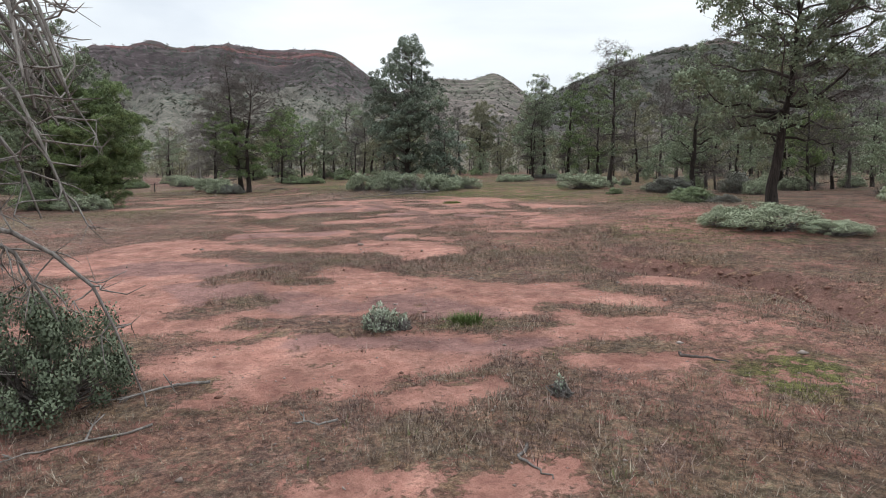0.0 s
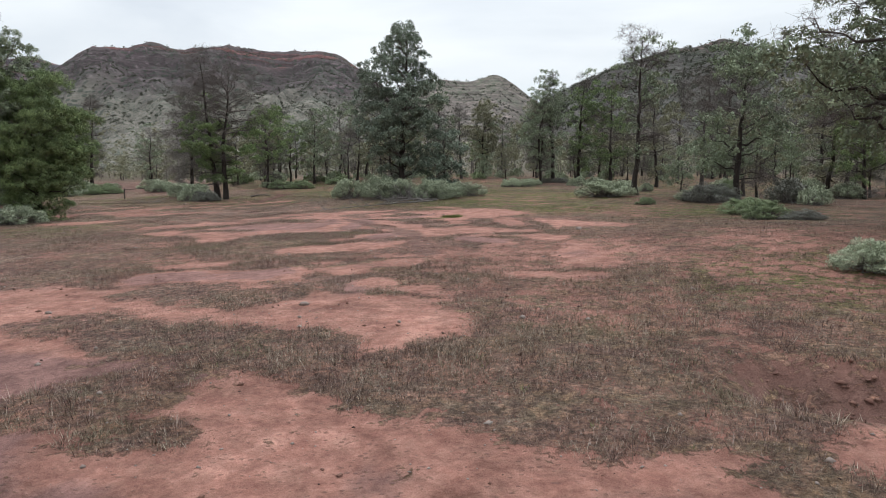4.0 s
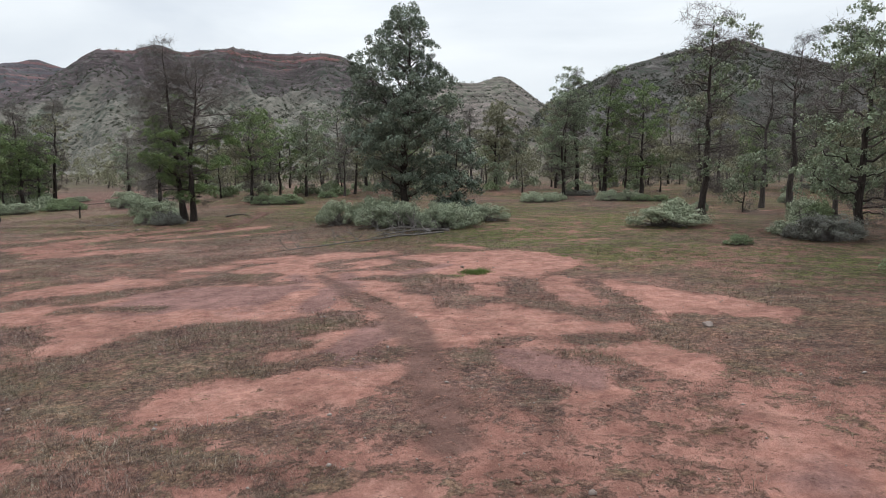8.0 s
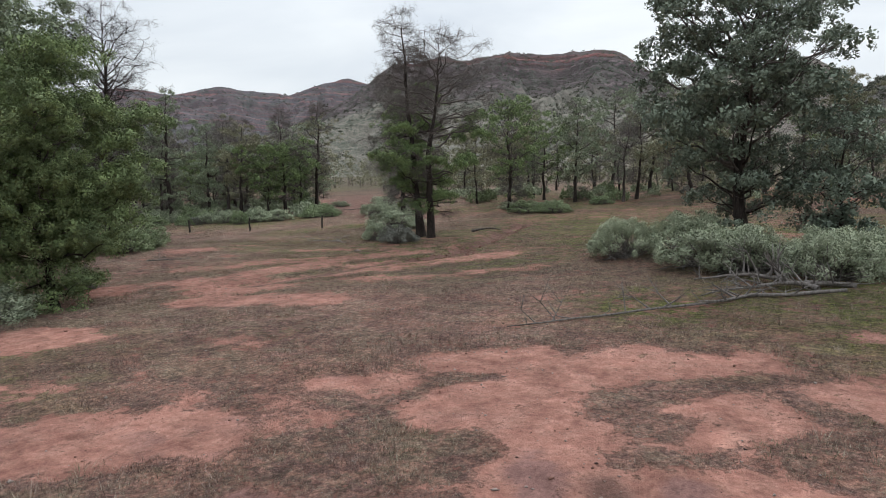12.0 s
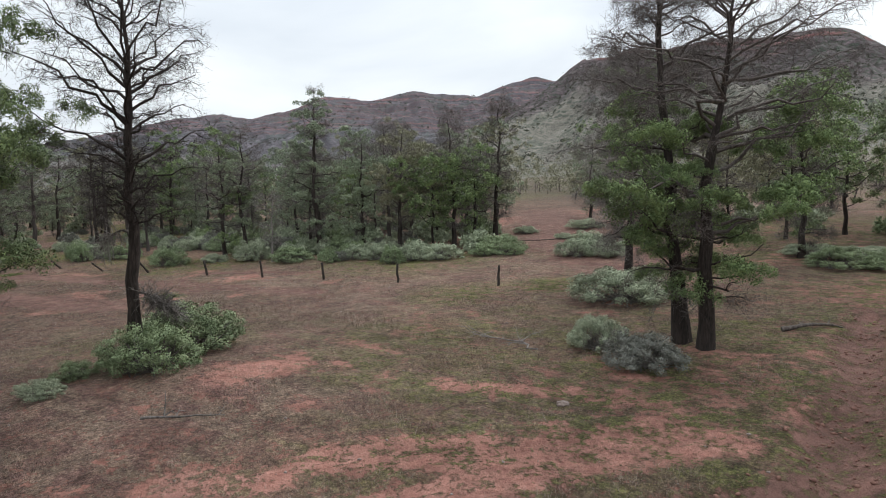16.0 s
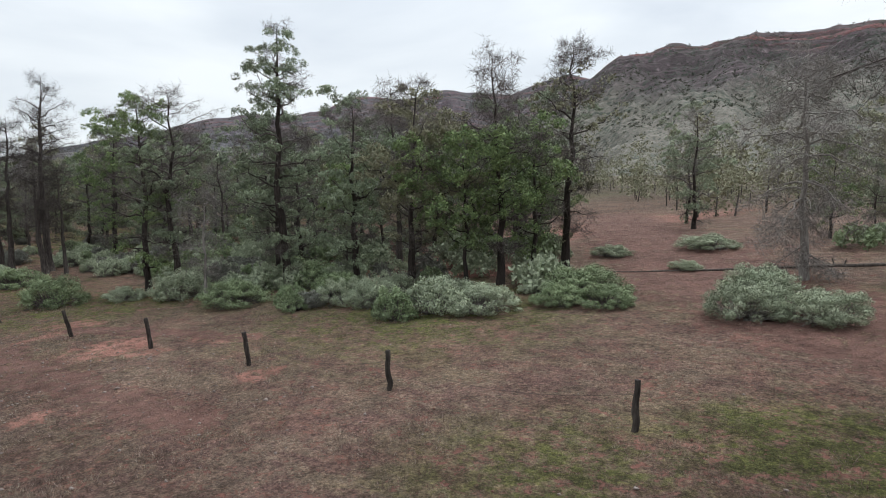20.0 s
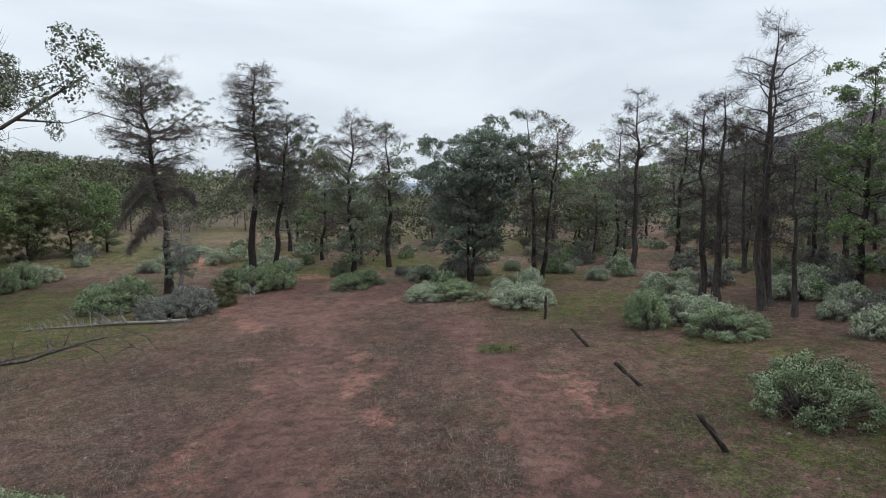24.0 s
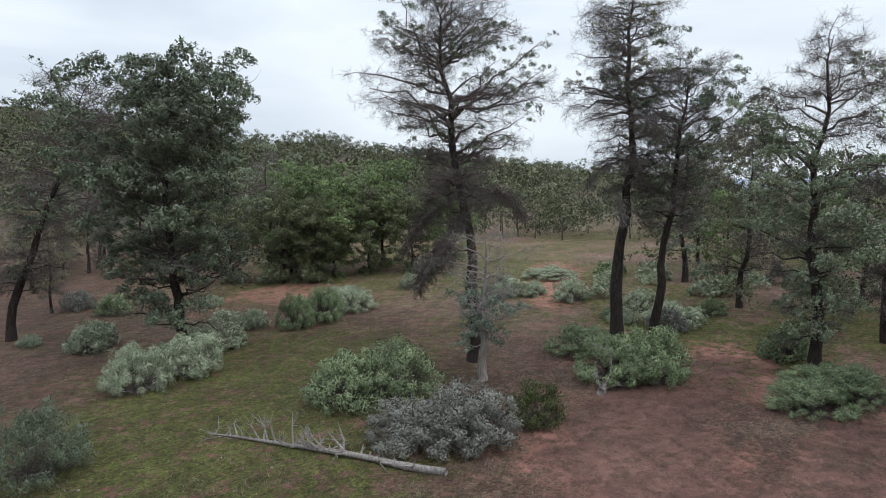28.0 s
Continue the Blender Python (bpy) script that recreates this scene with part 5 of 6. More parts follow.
for height, bearing, reach, drop, seed in ((7.4, 30, 2.4, 1.6, 21), (8.4, 150, 2.0, 1.6, 22), (9.0, 300, 1.8, 1.5, 23)):
    hanging_branch(DYING_SLENDER, height, bearing, reach, drop, seed, M_TWIG_PALE, 90)
pine(-106.0, 52.0, 14.0, 2.0, "dying", M_PINE, seed=76, dens=0.3)
pine(-110.0, 44.0, 11.0, 2.6, "open", M_PINE_OLIVE, seed=77)

# A green thicket at the far side of the last clearing.
THICKET = [pine(-99.3, 10.5, 8.0, 2.7, "dense", M_WOODS_FRESH, "bushy green pine in a thicket by the clearing", seed=81, base=0.03, low=1.0, fine=1.4, per=36, leaf_fine=1.7, bulge=0.4, top=0.6),
           pine(-103.4, 12.2, 8.6, 3.0, "dense", M_PINE_BRIGHT, "fresh green leafy pine in a thicket by the clearing", seed=82, base=0.03, low=1.0, fine=1.4, per=36, leaf_fine=1.7, bulge=0.4, top=0.6)]
for k, (x, y, s) in enumerate(((-100.9, 13.2, 0.9), (-101.6, 8.3, 1.05), (-106.2, 13.9, 0.95), (-105.0, 8.9, 1.1), (-108.6, 16.4, 0.92), (-109.4, 11.6, 1.12), (-96.9, 6.2, 0.9), (-111.6, 18.6, 0.85))):
    copy_thing(THICKET[k % 2], pose(x, y, gz(x, y) - 0.05, 0, 0, 70 * k) @ Matrix.Diagonal((s, s, s, 1)))


# ---- the clearing that runs on behind the last trees ----
def open_ground(x, y):
    ang = math.degrees(math.atan2(-(x + 71), y - 58))
    return y < 40 and math.hypot(x + 71, y - 58) < (84 if 116 < ang < 146 else 50)


# ---- the woods behind: a few trees, copied with other turns and sizes ----
def forest():
    rng = np.random.default_rng(404)
    kinds = []
    for k, (state, leaf, H, R, kw) in enumerate((
            ("open", M_PINE, 10.0, 3.0, dict(dens=0.62)), ("open", M_PINE_OLIVE, 10.5, 2.9, dict(dens=0.5)), ("dying", M_PINE, 10.5, 2.8, dict(dens=0.45)),
            ("dead", None, 11.0, 2.2, {}), ("dense", M_PINE_BRIGHT, 9.0, 2.7, dict(base=0.2)), ("open", M_PINE_BRIGHT, 8.0, 2.6, dict(dens=0.9)),
            ("dying", M_PINE_OLIVE, 6.5, 2.4, dict(dens=0.6, base=0.06)), ("young", M_PINE, 4.5, 2.2, {}))):
        spot = ((-75, 96), (-62, 98), (-70, 103), (-82, 100), (-56, 100), (-90, 98), (-66, 108), (-79, 93))[k]
        kinds.append(pine(*spot, H, R, state, leaf, seed=700 + k, fine=0.95, twigs=0.6, per=40, lumps=13, pad=0.78, gap=1.55, leaf_fine=1.8, boughs=5, low=0.4, brush=5, twig_mat=M_TWIG_PALE, **{a: b for a, b in kw.items()}))
    taken = [(o.location.x, o.location.y) for o in scene.objects if o.name.startswith("pine_tree")]
    zones = [((-100, -46), (87, 98), 16), ((-110, -46), (93, 124), 44), ((-40, 60), (95, 134), 68), ((-138, -104), (14, 112), 44), ((-116, -91), (78, 98), 12), ((-125, -80), (-30, 8), 20), ((22, 50), (34, 98), 26), ((-76, -20), (-20, 24), 6)]
    for (x0, x1), (y0, y1), count in zones:
        made = tries = 0
        while made < count and tries < 4000:
            tries += 1
            x, y = rng.uniform(x0, x1), rng.uniform(y0, y1)
            if abs(x + 15.6 + 0.62 * (y - 50)) < 5.5 and y > 80:
                continue
            if x < -76 and y < 26 and math.hypot(x + 88, y - 22) < 13:
                continue
            if x < -102 and abs((x + 94) * 0.57 - (y - 41) * 0.82) < 8:
                continue
            if (x + 20) ** 2 + (y - 6) ** 2 < 24 ** 2 or open_ground(x, y):
                continue
            if min((x - a) ** 2 + (y - b) ** 2 for a, b in taken) < 2.6 ** 2:
                continue
            taken.append((x, y))
            made += 1
            s = rng.uniform(0.72, 1.22)
            src = kinds[int(rng.choice(8, p=(0.15, 0.12, 0.19, 0.17, 0.07, 0.09, 0.13, 0.08)))]
            copy_thing(src, pose(x, y, gz(x, y) - 0.05, 0, 0, rng.uniform(0, 360)) @ Matrix.Diagonal((s, s, s * rng.uniform(0.9, 1.15), 1)))


forest()


def far_woods(name, label, zones, material, seed, leaf=1.1, lumps=3, per=5, broad=1.0):
    """Trees too far off to tell apart, each a stem and a ragged crown, joined."""
    rng = np.random.default_rng(seed)
    cen, stems = [], Wood()
    for (x0, x1), (y0, y1), count in zones:
        for _ in range(count):
            x, y = rng.uniform(x0, x1), rng.uniform(y0, y1)
            if abs(x + 15.6 + 0.62 * (y - 50)) < 7 and 80 < y < 190:
                continue
            if open_ground(x, y):
                continue
            z, h, r = gz(x, y), rng.uniform(4.0, 11.5), rng.uniform(1.1, 2.9) * broad
            if broad == 1.0 or rng.random() < 0.15:
                stems.tube([(x, y, z - 0.3), (x + rng.normal(0, 0.2), y + rng.normal(0, 0.2), z + h * 0.32)], [0.13, 0.08], 4)
            n = int(rng.integers(12, 26) * broad)
            q = rng.uniform(0.03 if rng.random() < 0.75 else 0.25, 1.0, n)
            a = rng.uniform(0, 2 * np.pi, n)
            rr = r * np.sqrt(rng.random(n)) * np.minimum(1, 2.2 * (1.06 - q)) + 0.1
            cen.append(np.stack([x + np.cos(a) * rr, y + np.sin(a) * rr, z + q * h], -1))
    v, f, nrm = pads(rng, np.concatenate(cen), leaf, lumps, per, 1.25, 0.8, 0.3, (0.32, 0.52))
    tagged(new(name, mesh_of(name, v, f, material, normals=nrm)), label, "woods", kind="stuff")
    tagged(new(name + "_stems", stems.mesh(name + "_stems", M_BARK)), label + ", their stems", "woods", kind="stuff")


far_woods("far_woods", "far grey-green pines below the range", (((-190, -30), (118, 240), 340), ((-30, 110), (128, 260), 250), ((-300, -136), (-20, 170), 280)), M_PINE_OLIVE, 3, 0.95, 3, 8)
far_woods("far_green_woods", "far fresh green trees below the wooded hill", (((-190, -70), (-110, -26), 150), ((-160, -104), (-34, 30), 190), ((-150, -112), (30, 100), 60), ((60, 110), (40, 150), 60)), M_WOODS, 4, 0.85, 3, 11, 1.4)


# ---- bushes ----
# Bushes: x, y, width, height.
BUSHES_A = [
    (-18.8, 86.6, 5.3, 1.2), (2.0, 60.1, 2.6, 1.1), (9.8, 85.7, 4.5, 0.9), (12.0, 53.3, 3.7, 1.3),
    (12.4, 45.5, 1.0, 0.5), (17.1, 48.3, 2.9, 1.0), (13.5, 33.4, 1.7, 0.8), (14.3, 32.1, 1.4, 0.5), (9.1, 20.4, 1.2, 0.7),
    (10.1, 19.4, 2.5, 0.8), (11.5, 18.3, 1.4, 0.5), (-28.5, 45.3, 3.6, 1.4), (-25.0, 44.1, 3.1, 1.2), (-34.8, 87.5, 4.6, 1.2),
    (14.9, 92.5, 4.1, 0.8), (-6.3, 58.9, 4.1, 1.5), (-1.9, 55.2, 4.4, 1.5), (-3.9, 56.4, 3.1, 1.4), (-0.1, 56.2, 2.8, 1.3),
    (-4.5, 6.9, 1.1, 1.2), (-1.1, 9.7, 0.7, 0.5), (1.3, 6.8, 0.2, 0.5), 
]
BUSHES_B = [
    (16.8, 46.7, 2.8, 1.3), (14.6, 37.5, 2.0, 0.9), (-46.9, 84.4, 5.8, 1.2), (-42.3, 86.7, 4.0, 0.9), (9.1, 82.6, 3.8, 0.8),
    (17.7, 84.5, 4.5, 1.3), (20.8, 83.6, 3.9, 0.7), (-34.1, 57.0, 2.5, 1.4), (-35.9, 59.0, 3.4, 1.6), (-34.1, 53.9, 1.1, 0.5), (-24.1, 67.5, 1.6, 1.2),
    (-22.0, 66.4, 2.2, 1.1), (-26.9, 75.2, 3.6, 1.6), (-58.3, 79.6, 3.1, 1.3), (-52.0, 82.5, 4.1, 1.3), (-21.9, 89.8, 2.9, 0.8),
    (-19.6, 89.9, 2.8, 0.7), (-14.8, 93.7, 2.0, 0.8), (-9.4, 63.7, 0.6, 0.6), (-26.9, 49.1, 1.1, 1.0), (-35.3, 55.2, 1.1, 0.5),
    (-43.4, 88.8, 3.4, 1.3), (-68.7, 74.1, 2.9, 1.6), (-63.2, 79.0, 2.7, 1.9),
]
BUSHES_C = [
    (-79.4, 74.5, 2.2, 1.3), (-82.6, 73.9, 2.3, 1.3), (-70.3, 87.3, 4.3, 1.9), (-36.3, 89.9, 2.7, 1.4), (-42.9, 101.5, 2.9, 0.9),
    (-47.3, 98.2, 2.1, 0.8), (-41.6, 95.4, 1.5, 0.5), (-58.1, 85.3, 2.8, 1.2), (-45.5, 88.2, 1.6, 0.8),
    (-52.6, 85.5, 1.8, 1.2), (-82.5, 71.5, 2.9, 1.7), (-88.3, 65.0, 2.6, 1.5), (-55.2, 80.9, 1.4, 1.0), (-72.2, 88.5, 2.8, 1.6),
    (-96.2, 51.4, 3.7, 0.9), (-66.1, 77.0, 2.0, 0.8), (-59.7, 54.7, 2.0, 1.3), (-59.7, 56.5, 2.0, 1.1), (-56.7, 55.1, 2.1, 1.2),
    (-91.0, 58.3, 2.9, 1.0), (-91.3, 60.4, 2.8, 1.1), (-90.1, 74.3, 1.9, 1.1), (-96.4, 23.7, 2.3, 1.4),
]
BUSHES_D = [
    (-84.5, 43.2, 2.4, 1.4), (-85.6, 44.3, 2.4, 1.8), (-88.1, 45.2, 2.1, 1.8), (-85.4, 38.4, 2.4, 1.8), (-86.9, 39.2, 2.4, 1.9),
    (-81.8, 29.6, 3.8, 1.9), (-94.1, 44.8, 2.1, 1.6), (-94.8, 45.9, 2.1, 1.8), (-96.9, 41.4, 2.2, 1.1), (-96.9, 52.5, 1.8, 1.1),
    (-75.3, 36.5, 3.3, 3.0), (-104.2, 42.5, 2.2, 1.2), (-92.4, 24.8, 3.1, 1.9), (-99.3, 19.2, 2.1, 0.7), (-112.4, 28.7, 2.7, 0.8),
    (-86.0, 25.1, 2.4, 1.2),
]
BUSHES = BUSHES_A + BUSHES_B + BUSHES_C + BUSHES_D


def bush_mesh(seed, w, h, leaf_len, leaf_w, count, lumps=120):
    rng = np.random.default_rng(seed)
    a, q = rng.uniform(0, 2 * np.pi, lumps), np.sqrt(rng.random(lumps)) * 0.92
    dome = h * (1 - q ** 2.4) ** 0.55 * (0.72 + 0.28 * np.cos(3 * a + seed) * q) * np.where(q > 0.55, rng.uniform(0.04, 1.0, lumps), rng.uniform(0.55, 1.0, lumps))
    c = np.stack([np.cos(a) * q * w / 2, np.sin(a) * q * w / 2, 0.06 * h + 0.90 * dome], -1)
    r = rng.uniform(0.05, 0.095, lumps) * min(w, 1.7 * h)
    i = rng.integers(0, lumps, count)
    d = unit(rng.normal(0, 1, (count, 3)) + np.array((0, 0, 0.35)))
    p = c[i] + d * r[i][:, None] * rng.uniform(0.55, 1.08, (count, 1)) * np.array((1, 1, 0.85))
    p[:, 2] = np.abs(p[:, 2] - 0.02) + 0.02
    face = unit(d + rng.normal(0, 0.40, (count, 3)) + np.array((0, 0, 0.25)))
    g = unit(np.cross(face, rng.normal(0, 1, (count, 3))) + face * 0.45 + np.array((0, 0, 0.35)))
    s = unit(np.cross(face, g))
    ln, wd = leaf_len * rng.uniform(0.6, 1.4, (count, 1)), leaf_w * rng.uniform(0.6, 1.4, (count, 1))
    v = np.stack([p, p + g * ln * 0.5 - s * wd, p + g * ln, p + g * ln * 0.5 + s * wd], 1).reshape(-1, 3)
    nrm = np.repeat(unit(d + 0.6 * face), 4, axis=0)
    stems = Wood()
    for k in range(lumps):
        e = c[k] + np.array((0, 0, r[k] * 0.3))
        m = e * np.array((0.6, 0.6, 0.45)) + rng.normal(0, 0.05, 3)
        stems.tube([(0.12 * w * rng.normal(), 0.12 * w * rng.normal(), -0.05), m, e], [0.018, 0.012, 0.005], 4)
    fit = np.array((w / np.ptp(v[:, 0]), w / np.ptp(v[:, 1]), h / v[:, 2].max()))
    return v * fit, np.arange(4 * count).reshape(-1, 4), nrm, stems


BUSH_KINDS = {
    "salt": (M_BUSH, M_TWIG_PALE, "rounded grey-green saltbush on red earth"),
    "green": (M_BUSH_GREEN, M_TWIG, "rounded fresh green bush on red earth"),
    "grey": (M_BUSH_GREY, M_TWIG_PALE, "low grey twiggy bush, half dead"),
    "pale": (M_BUSH_PALE, M_TWIG_PALE, "small pale grey-green seedling bush"),
    "deep": (M_BUSH_DEEP, M_TWIG, "large deep green bush beside a grassy clearing"),
    "dark": (M_BUSH_DARK, M_TWIG, "dark olive-green bush beside grey saltbush"),
}


def bush(x, y, w, h, kind, seed, count=1500, size=0.085, label=""):
    leaf, stem, text = BUSH_KINDS[kind]
    v, f, nrm, stems = bush_mesh(seed, w, h, size, size * 0.36, count)
    root = new("shrub")
    root.matrix_world = pose(x, y, gz(x, y) - 0.02)
    tagged(root, label or text, "shrub")
    tagged(part("foliage", mesh_of("foliage", v, f, leaf, normals=nrm), root), kind="stuff")
    tagged(part("stemwork", stems.mesh("stemwork", stem), root), kind="stuff")
    return root


def bushes():
    rng = np.random.default_rng(77)
    base = {k: [bush(*spot, 2.0, 1.2, k, 900 + 10 * n + j, 20000, 0.034) for j, spot in enumerate(spots)]
            for n, (k, spots) in enumerate((("salt", ((-120, 96), (-124, 90), (-128, 84))), ("green", ((-122, 70), (-126, 64))), ("grey", ((-121, 58), (-125, 52)))))}
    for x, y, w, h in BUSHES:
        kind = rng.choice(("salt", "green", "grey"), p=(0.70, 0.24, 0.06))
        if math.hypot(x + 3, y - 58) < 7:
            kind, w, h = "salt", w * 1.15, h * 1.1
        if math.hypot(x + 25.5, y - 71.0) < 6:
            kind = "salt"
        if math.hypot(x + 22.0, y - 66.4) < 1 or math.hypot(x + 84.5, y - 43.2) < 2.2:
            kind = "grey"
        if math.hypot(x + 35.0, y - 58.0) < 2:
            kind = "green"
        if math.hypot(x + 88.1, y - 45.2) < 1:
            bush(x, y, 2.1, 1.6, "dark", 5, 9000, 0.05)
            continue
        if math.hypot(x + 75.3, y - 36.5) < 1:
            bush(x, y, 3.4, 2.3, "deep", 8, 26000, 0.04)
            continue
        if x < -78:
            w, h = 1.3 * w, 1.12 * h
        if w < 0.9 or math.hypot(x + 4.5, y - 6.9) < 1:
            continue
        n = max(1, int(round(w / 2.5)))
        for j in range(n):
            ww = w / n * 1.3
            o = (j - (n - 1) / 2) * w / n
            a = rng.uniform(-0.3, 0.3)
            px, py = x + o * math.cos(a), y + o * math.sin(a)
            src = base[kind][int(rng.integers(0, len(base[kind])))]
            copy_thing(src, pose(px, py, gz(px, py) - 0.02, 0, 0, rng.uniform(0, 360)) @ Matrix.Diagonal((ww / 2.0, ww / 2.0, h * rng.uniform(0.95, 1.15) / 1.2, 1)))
    # undergrowth at the edge of the woods, and farther in, where it runs together
    light = {k: bush(x, y, 2.0, 1.2, k, sd, 7000, 0.060) for k, x, y, sd in (("salt", -119, 101, 951), ("green", -116, 72, 952), ("grey", -114, 66, 953))}
    thin = {k: bush_mesh(sd, 2.0, 1.2, 0.17, 0.065, 700, 60)[:2] for k, sd in (("salt", 961), ("green", 962), ("grey", 963))}
    deep = {k: ([], []) for k in thin}
    for (x0, x1), (y0, y1), count in (((-100, -46), (80, 102), 230), ((-122, -100), (30, 84), 60), ((-110, -93), (56, 80), 22), ((-36, 50), (96, 118), 60), ((-110, -78), (5, 26), 16), ((18, 40), (34, 80), 14)):
        for _ in range(count):
            x, y = rng.uniform(x0, x1), rng.uniform(y0, y1)
            if abs(x + 15.6 + 0.62 * (y - 50)) < 4.5 and y > 80:
                continue
            kind = str(rng.choice(("salt", "green", "grey"), p=(0.6, 0.25, 0.15)))
            s, turn = rng.uniform(0.7, 1.5), rng.uniform(0, 360)
            m = pose(x, y, gz(x, y) - 0.02, 0, 0, turn) @ Matrix.Diagonal((s, s, s * rng.uniform(0.8, 1.1), 1))
            if (80 < y < 87.5 and x < -46) or (x > -108 and y < 84) :
                copy_thing(light[kind], m)
            else:
                v, f = thin[kind]
                m = np.array(m)
                deep[kind][0].append(v @ m[:3, :3].T + m[:3, 3])
                deep[kind][1].append(f + len(v) * len(deep[kind][1]))
    for kind, (v, f) in deep.items():
        leaf, _, text = BUSH_KINDS[kind]
        tagged(new("undergrowth", mesh_of("undergrowth", np.concatenate(v), np.concatenate(f), leaf)), "scattered %s undergrowth deep in the woods" % {"salt": "grey-green", "green": "fresh green", "grey": "dry grey"}[kind], "undergrowth", kind="stuff")
    # the near ones
    bush(-4.45, 6.75, 2.1, 1.35, "deep", 31, 24000, 0.036, "leafy grey-green bush among fallen twigs")
    bush(-0.95, 9.6, 0.62, 0.46, "pale", 33, 1300, 0.036, "small pale grey-green seedling bush on bare earth")
    bush(-0.60, 9.6, 0.24, 0.30, "pale", 36, 180, 0.036, "tiny pale seedling on bare earth")
    bush(1.3, 6.75, 0.20, 0.28, "pale", 34, 150, 0.034, "single green sprig among dry herbs")


bushes()


# ---- the old fence ----
def fence():
    spots = [(-34.6, 76.3, 2, 1.12), (-41.3, 75.2, -4, 1.14), (-47.3, 74.3, -9, 1.14), (-53.0, 73.3, -6, 1.2), (-58.4, 72.1, -13, 1.2),
             (-65.8, 71.0, -38, 1.15), (-71.7, 69.7, -48, 1.15), (-77.4, 68.3, -44, 1.1), (-83.8, 66.4, 0, 1.25)]
    tops = []
    for k, (x, y, tilt, h) in enumerate(spots):
        rng = np.random.default_rng(60 + k)
        w = Wood()
        s = np.linspace(0, 1, 7)
        pts = np.stack([rng.normal(0, 0.012, 7), rng.normal(0, 0.012, 7), -0.25 + s * (h + 0.25)], -1)
        w.tube(pts, 0.085 - 0.018 * s + rng.normal(0, 0.005, 7), 8, rng)
        root = new("fence_post", w.mesh("fence_post", M_POST))
        root.matrix_world = pose(x, y, gz(x, y), -tilt, 0, 0)
        tagged(root, "weathered dark timber fence post, %s" % ("leaning over in dry grass" if abs(tilt) > 20 else "standing in dry grass"), "fence post", "posts of the old fence")
        tops.append(root.matrix_world @ Vector((0, 0, h * 0.72)))
    wire = new("fence_wire")
    tagged(wire, "slack rusty wire strung along leaning posts", "wire")
    for a, b in zip(tops, tops[1:]):
        pts = [a.lerp(b, q) - Vector((0, 0, 0.35 * math.sin(math.pi * q))) for q in np.linspace(0, 1, 9)]
        part("wire_span", Wood().tube([tuple(p) for p in pts], [0.006] * 9, 4).mesh("wire_span", M_WIRE), wire)


fence()


# ---- fallen timber ----
def branchy_log(name, label, a, b, r, seed, snags, snag_len, material, lift=0.0, up=1.0, crook=0.06):
    """A fallen trunk from a to b with broken side branches."""
    rng = np.random.default_rng(seed)
    w, tw = Wood(), Wood()
    n = 12
    s = np.linspace(0, 1, n)
    x, y = a[0] + (b[0] - a[0]) * s, a[1] + (b[1] - a[1]) * s
    off = np.cumsum(rng.normal(0, crook, n)) * 0.5
    dx, dy = unit(np.array((b[0] - a[0], b[1] - a[1])))
    x, y = x - dy * off, y + dx * off
    rad = r * (1 - 0.80 * s) + 0.004
    z = ground_z(x, y) + rad * 0.7 + lift * np.sin(np.pi * s)
    pts = np.stack([x, y, z], -1) - np.array((x[0], y[0], z[0]))
    w.tube(pts, rad, 8, rng)
    for k in range(snags):
        t = rng.uniform(0.12, 0.97)
        p = np.array([np.interp(t, s, pts[:, c]) for c in range(3)])
        side = rng.choice((-1, 1))
        d = unit(np.array((dx * 0.4 - dy * side * rng.uniform(0.0, 1.0), dy * 0.4 + dx * side * rng.uniform(0.0, 1.0), rng.uniform(0.1, 1.1) * up)) + rng.normal(0, 0.35, 3) * np.array((1, 1, 0.5)))
        l = snag_len * rng.uniform(0.25, 1.25)
        m = p + d * l * 0.5 + rng.normal(0, 0.13 * l, 3)
        e = p + d * l + np.array((0, 0, rng.uniform(-0.15, 0.15) * l))
        rr = np.interp(t, s, rad) * 0.42 + 0.01
        tw.tube([p, m, e], [rr, rr * 0.7, 0.006], 4)
        for _ in range(3):
            d2 = unit(d + rng.normal(0, 0.7, 3))
            tw.tube([m, m + d2 * l * 0.45], [rr * 0.45, 0.004], 3)
    root = new(name)
    root.matrix_world = Matrix.Translation((x[0], y[0], z[0]))
    tagged(root, label, "log")
    part("stem", w.mesh("stem", material), root)
    if snags:
        tagged(part("branchwork", tw.mesh("branchwork", material), root, "broken side branches"), kind="stuff")
    return root


branchy_log("fallen_tree", "fallen grey tree with upright broken branches", (-83.3, 45.6), (-80.4, 37.2), 0.12, 1, 44, 0.9, M_DEADWOOD, 0.05, 1.2, 0.1)
branchy_log("fallen_tree", "long thin fallen grey tree lying before saltbush", (-0.6, 52.9), (-8.6, 47.4), 0.050, 2, 22, 0.9, M_TWIG_PALE, 0.05, 1.0, 0.25)
branchy_log("fallen_branch", "tangled grey dead branch beside a fallen tree", (-0.2, 53.4), (-4.2, 51.5), 0.07, 22, 22, 1.1, M_TWIG_PALE, 0.15, 0.9, 0.2)
branchy_log("fallen_branch", "dead branch with upright forks in front of saltbush", (-1.2, 53.0), (-4.6, 53.9), 0.08, 3, 16, 1.5, M_TWIG_PALE, 0.2, 1.1, 0.2)
branchy_log("fallen_branch", "bleached forked branch leaning on a bush", (-92.0, 45.3), (-93.6, 44.9), 0.16, 4, 8, 1.6, M_DEADWOOD, 0.0, 1.3)
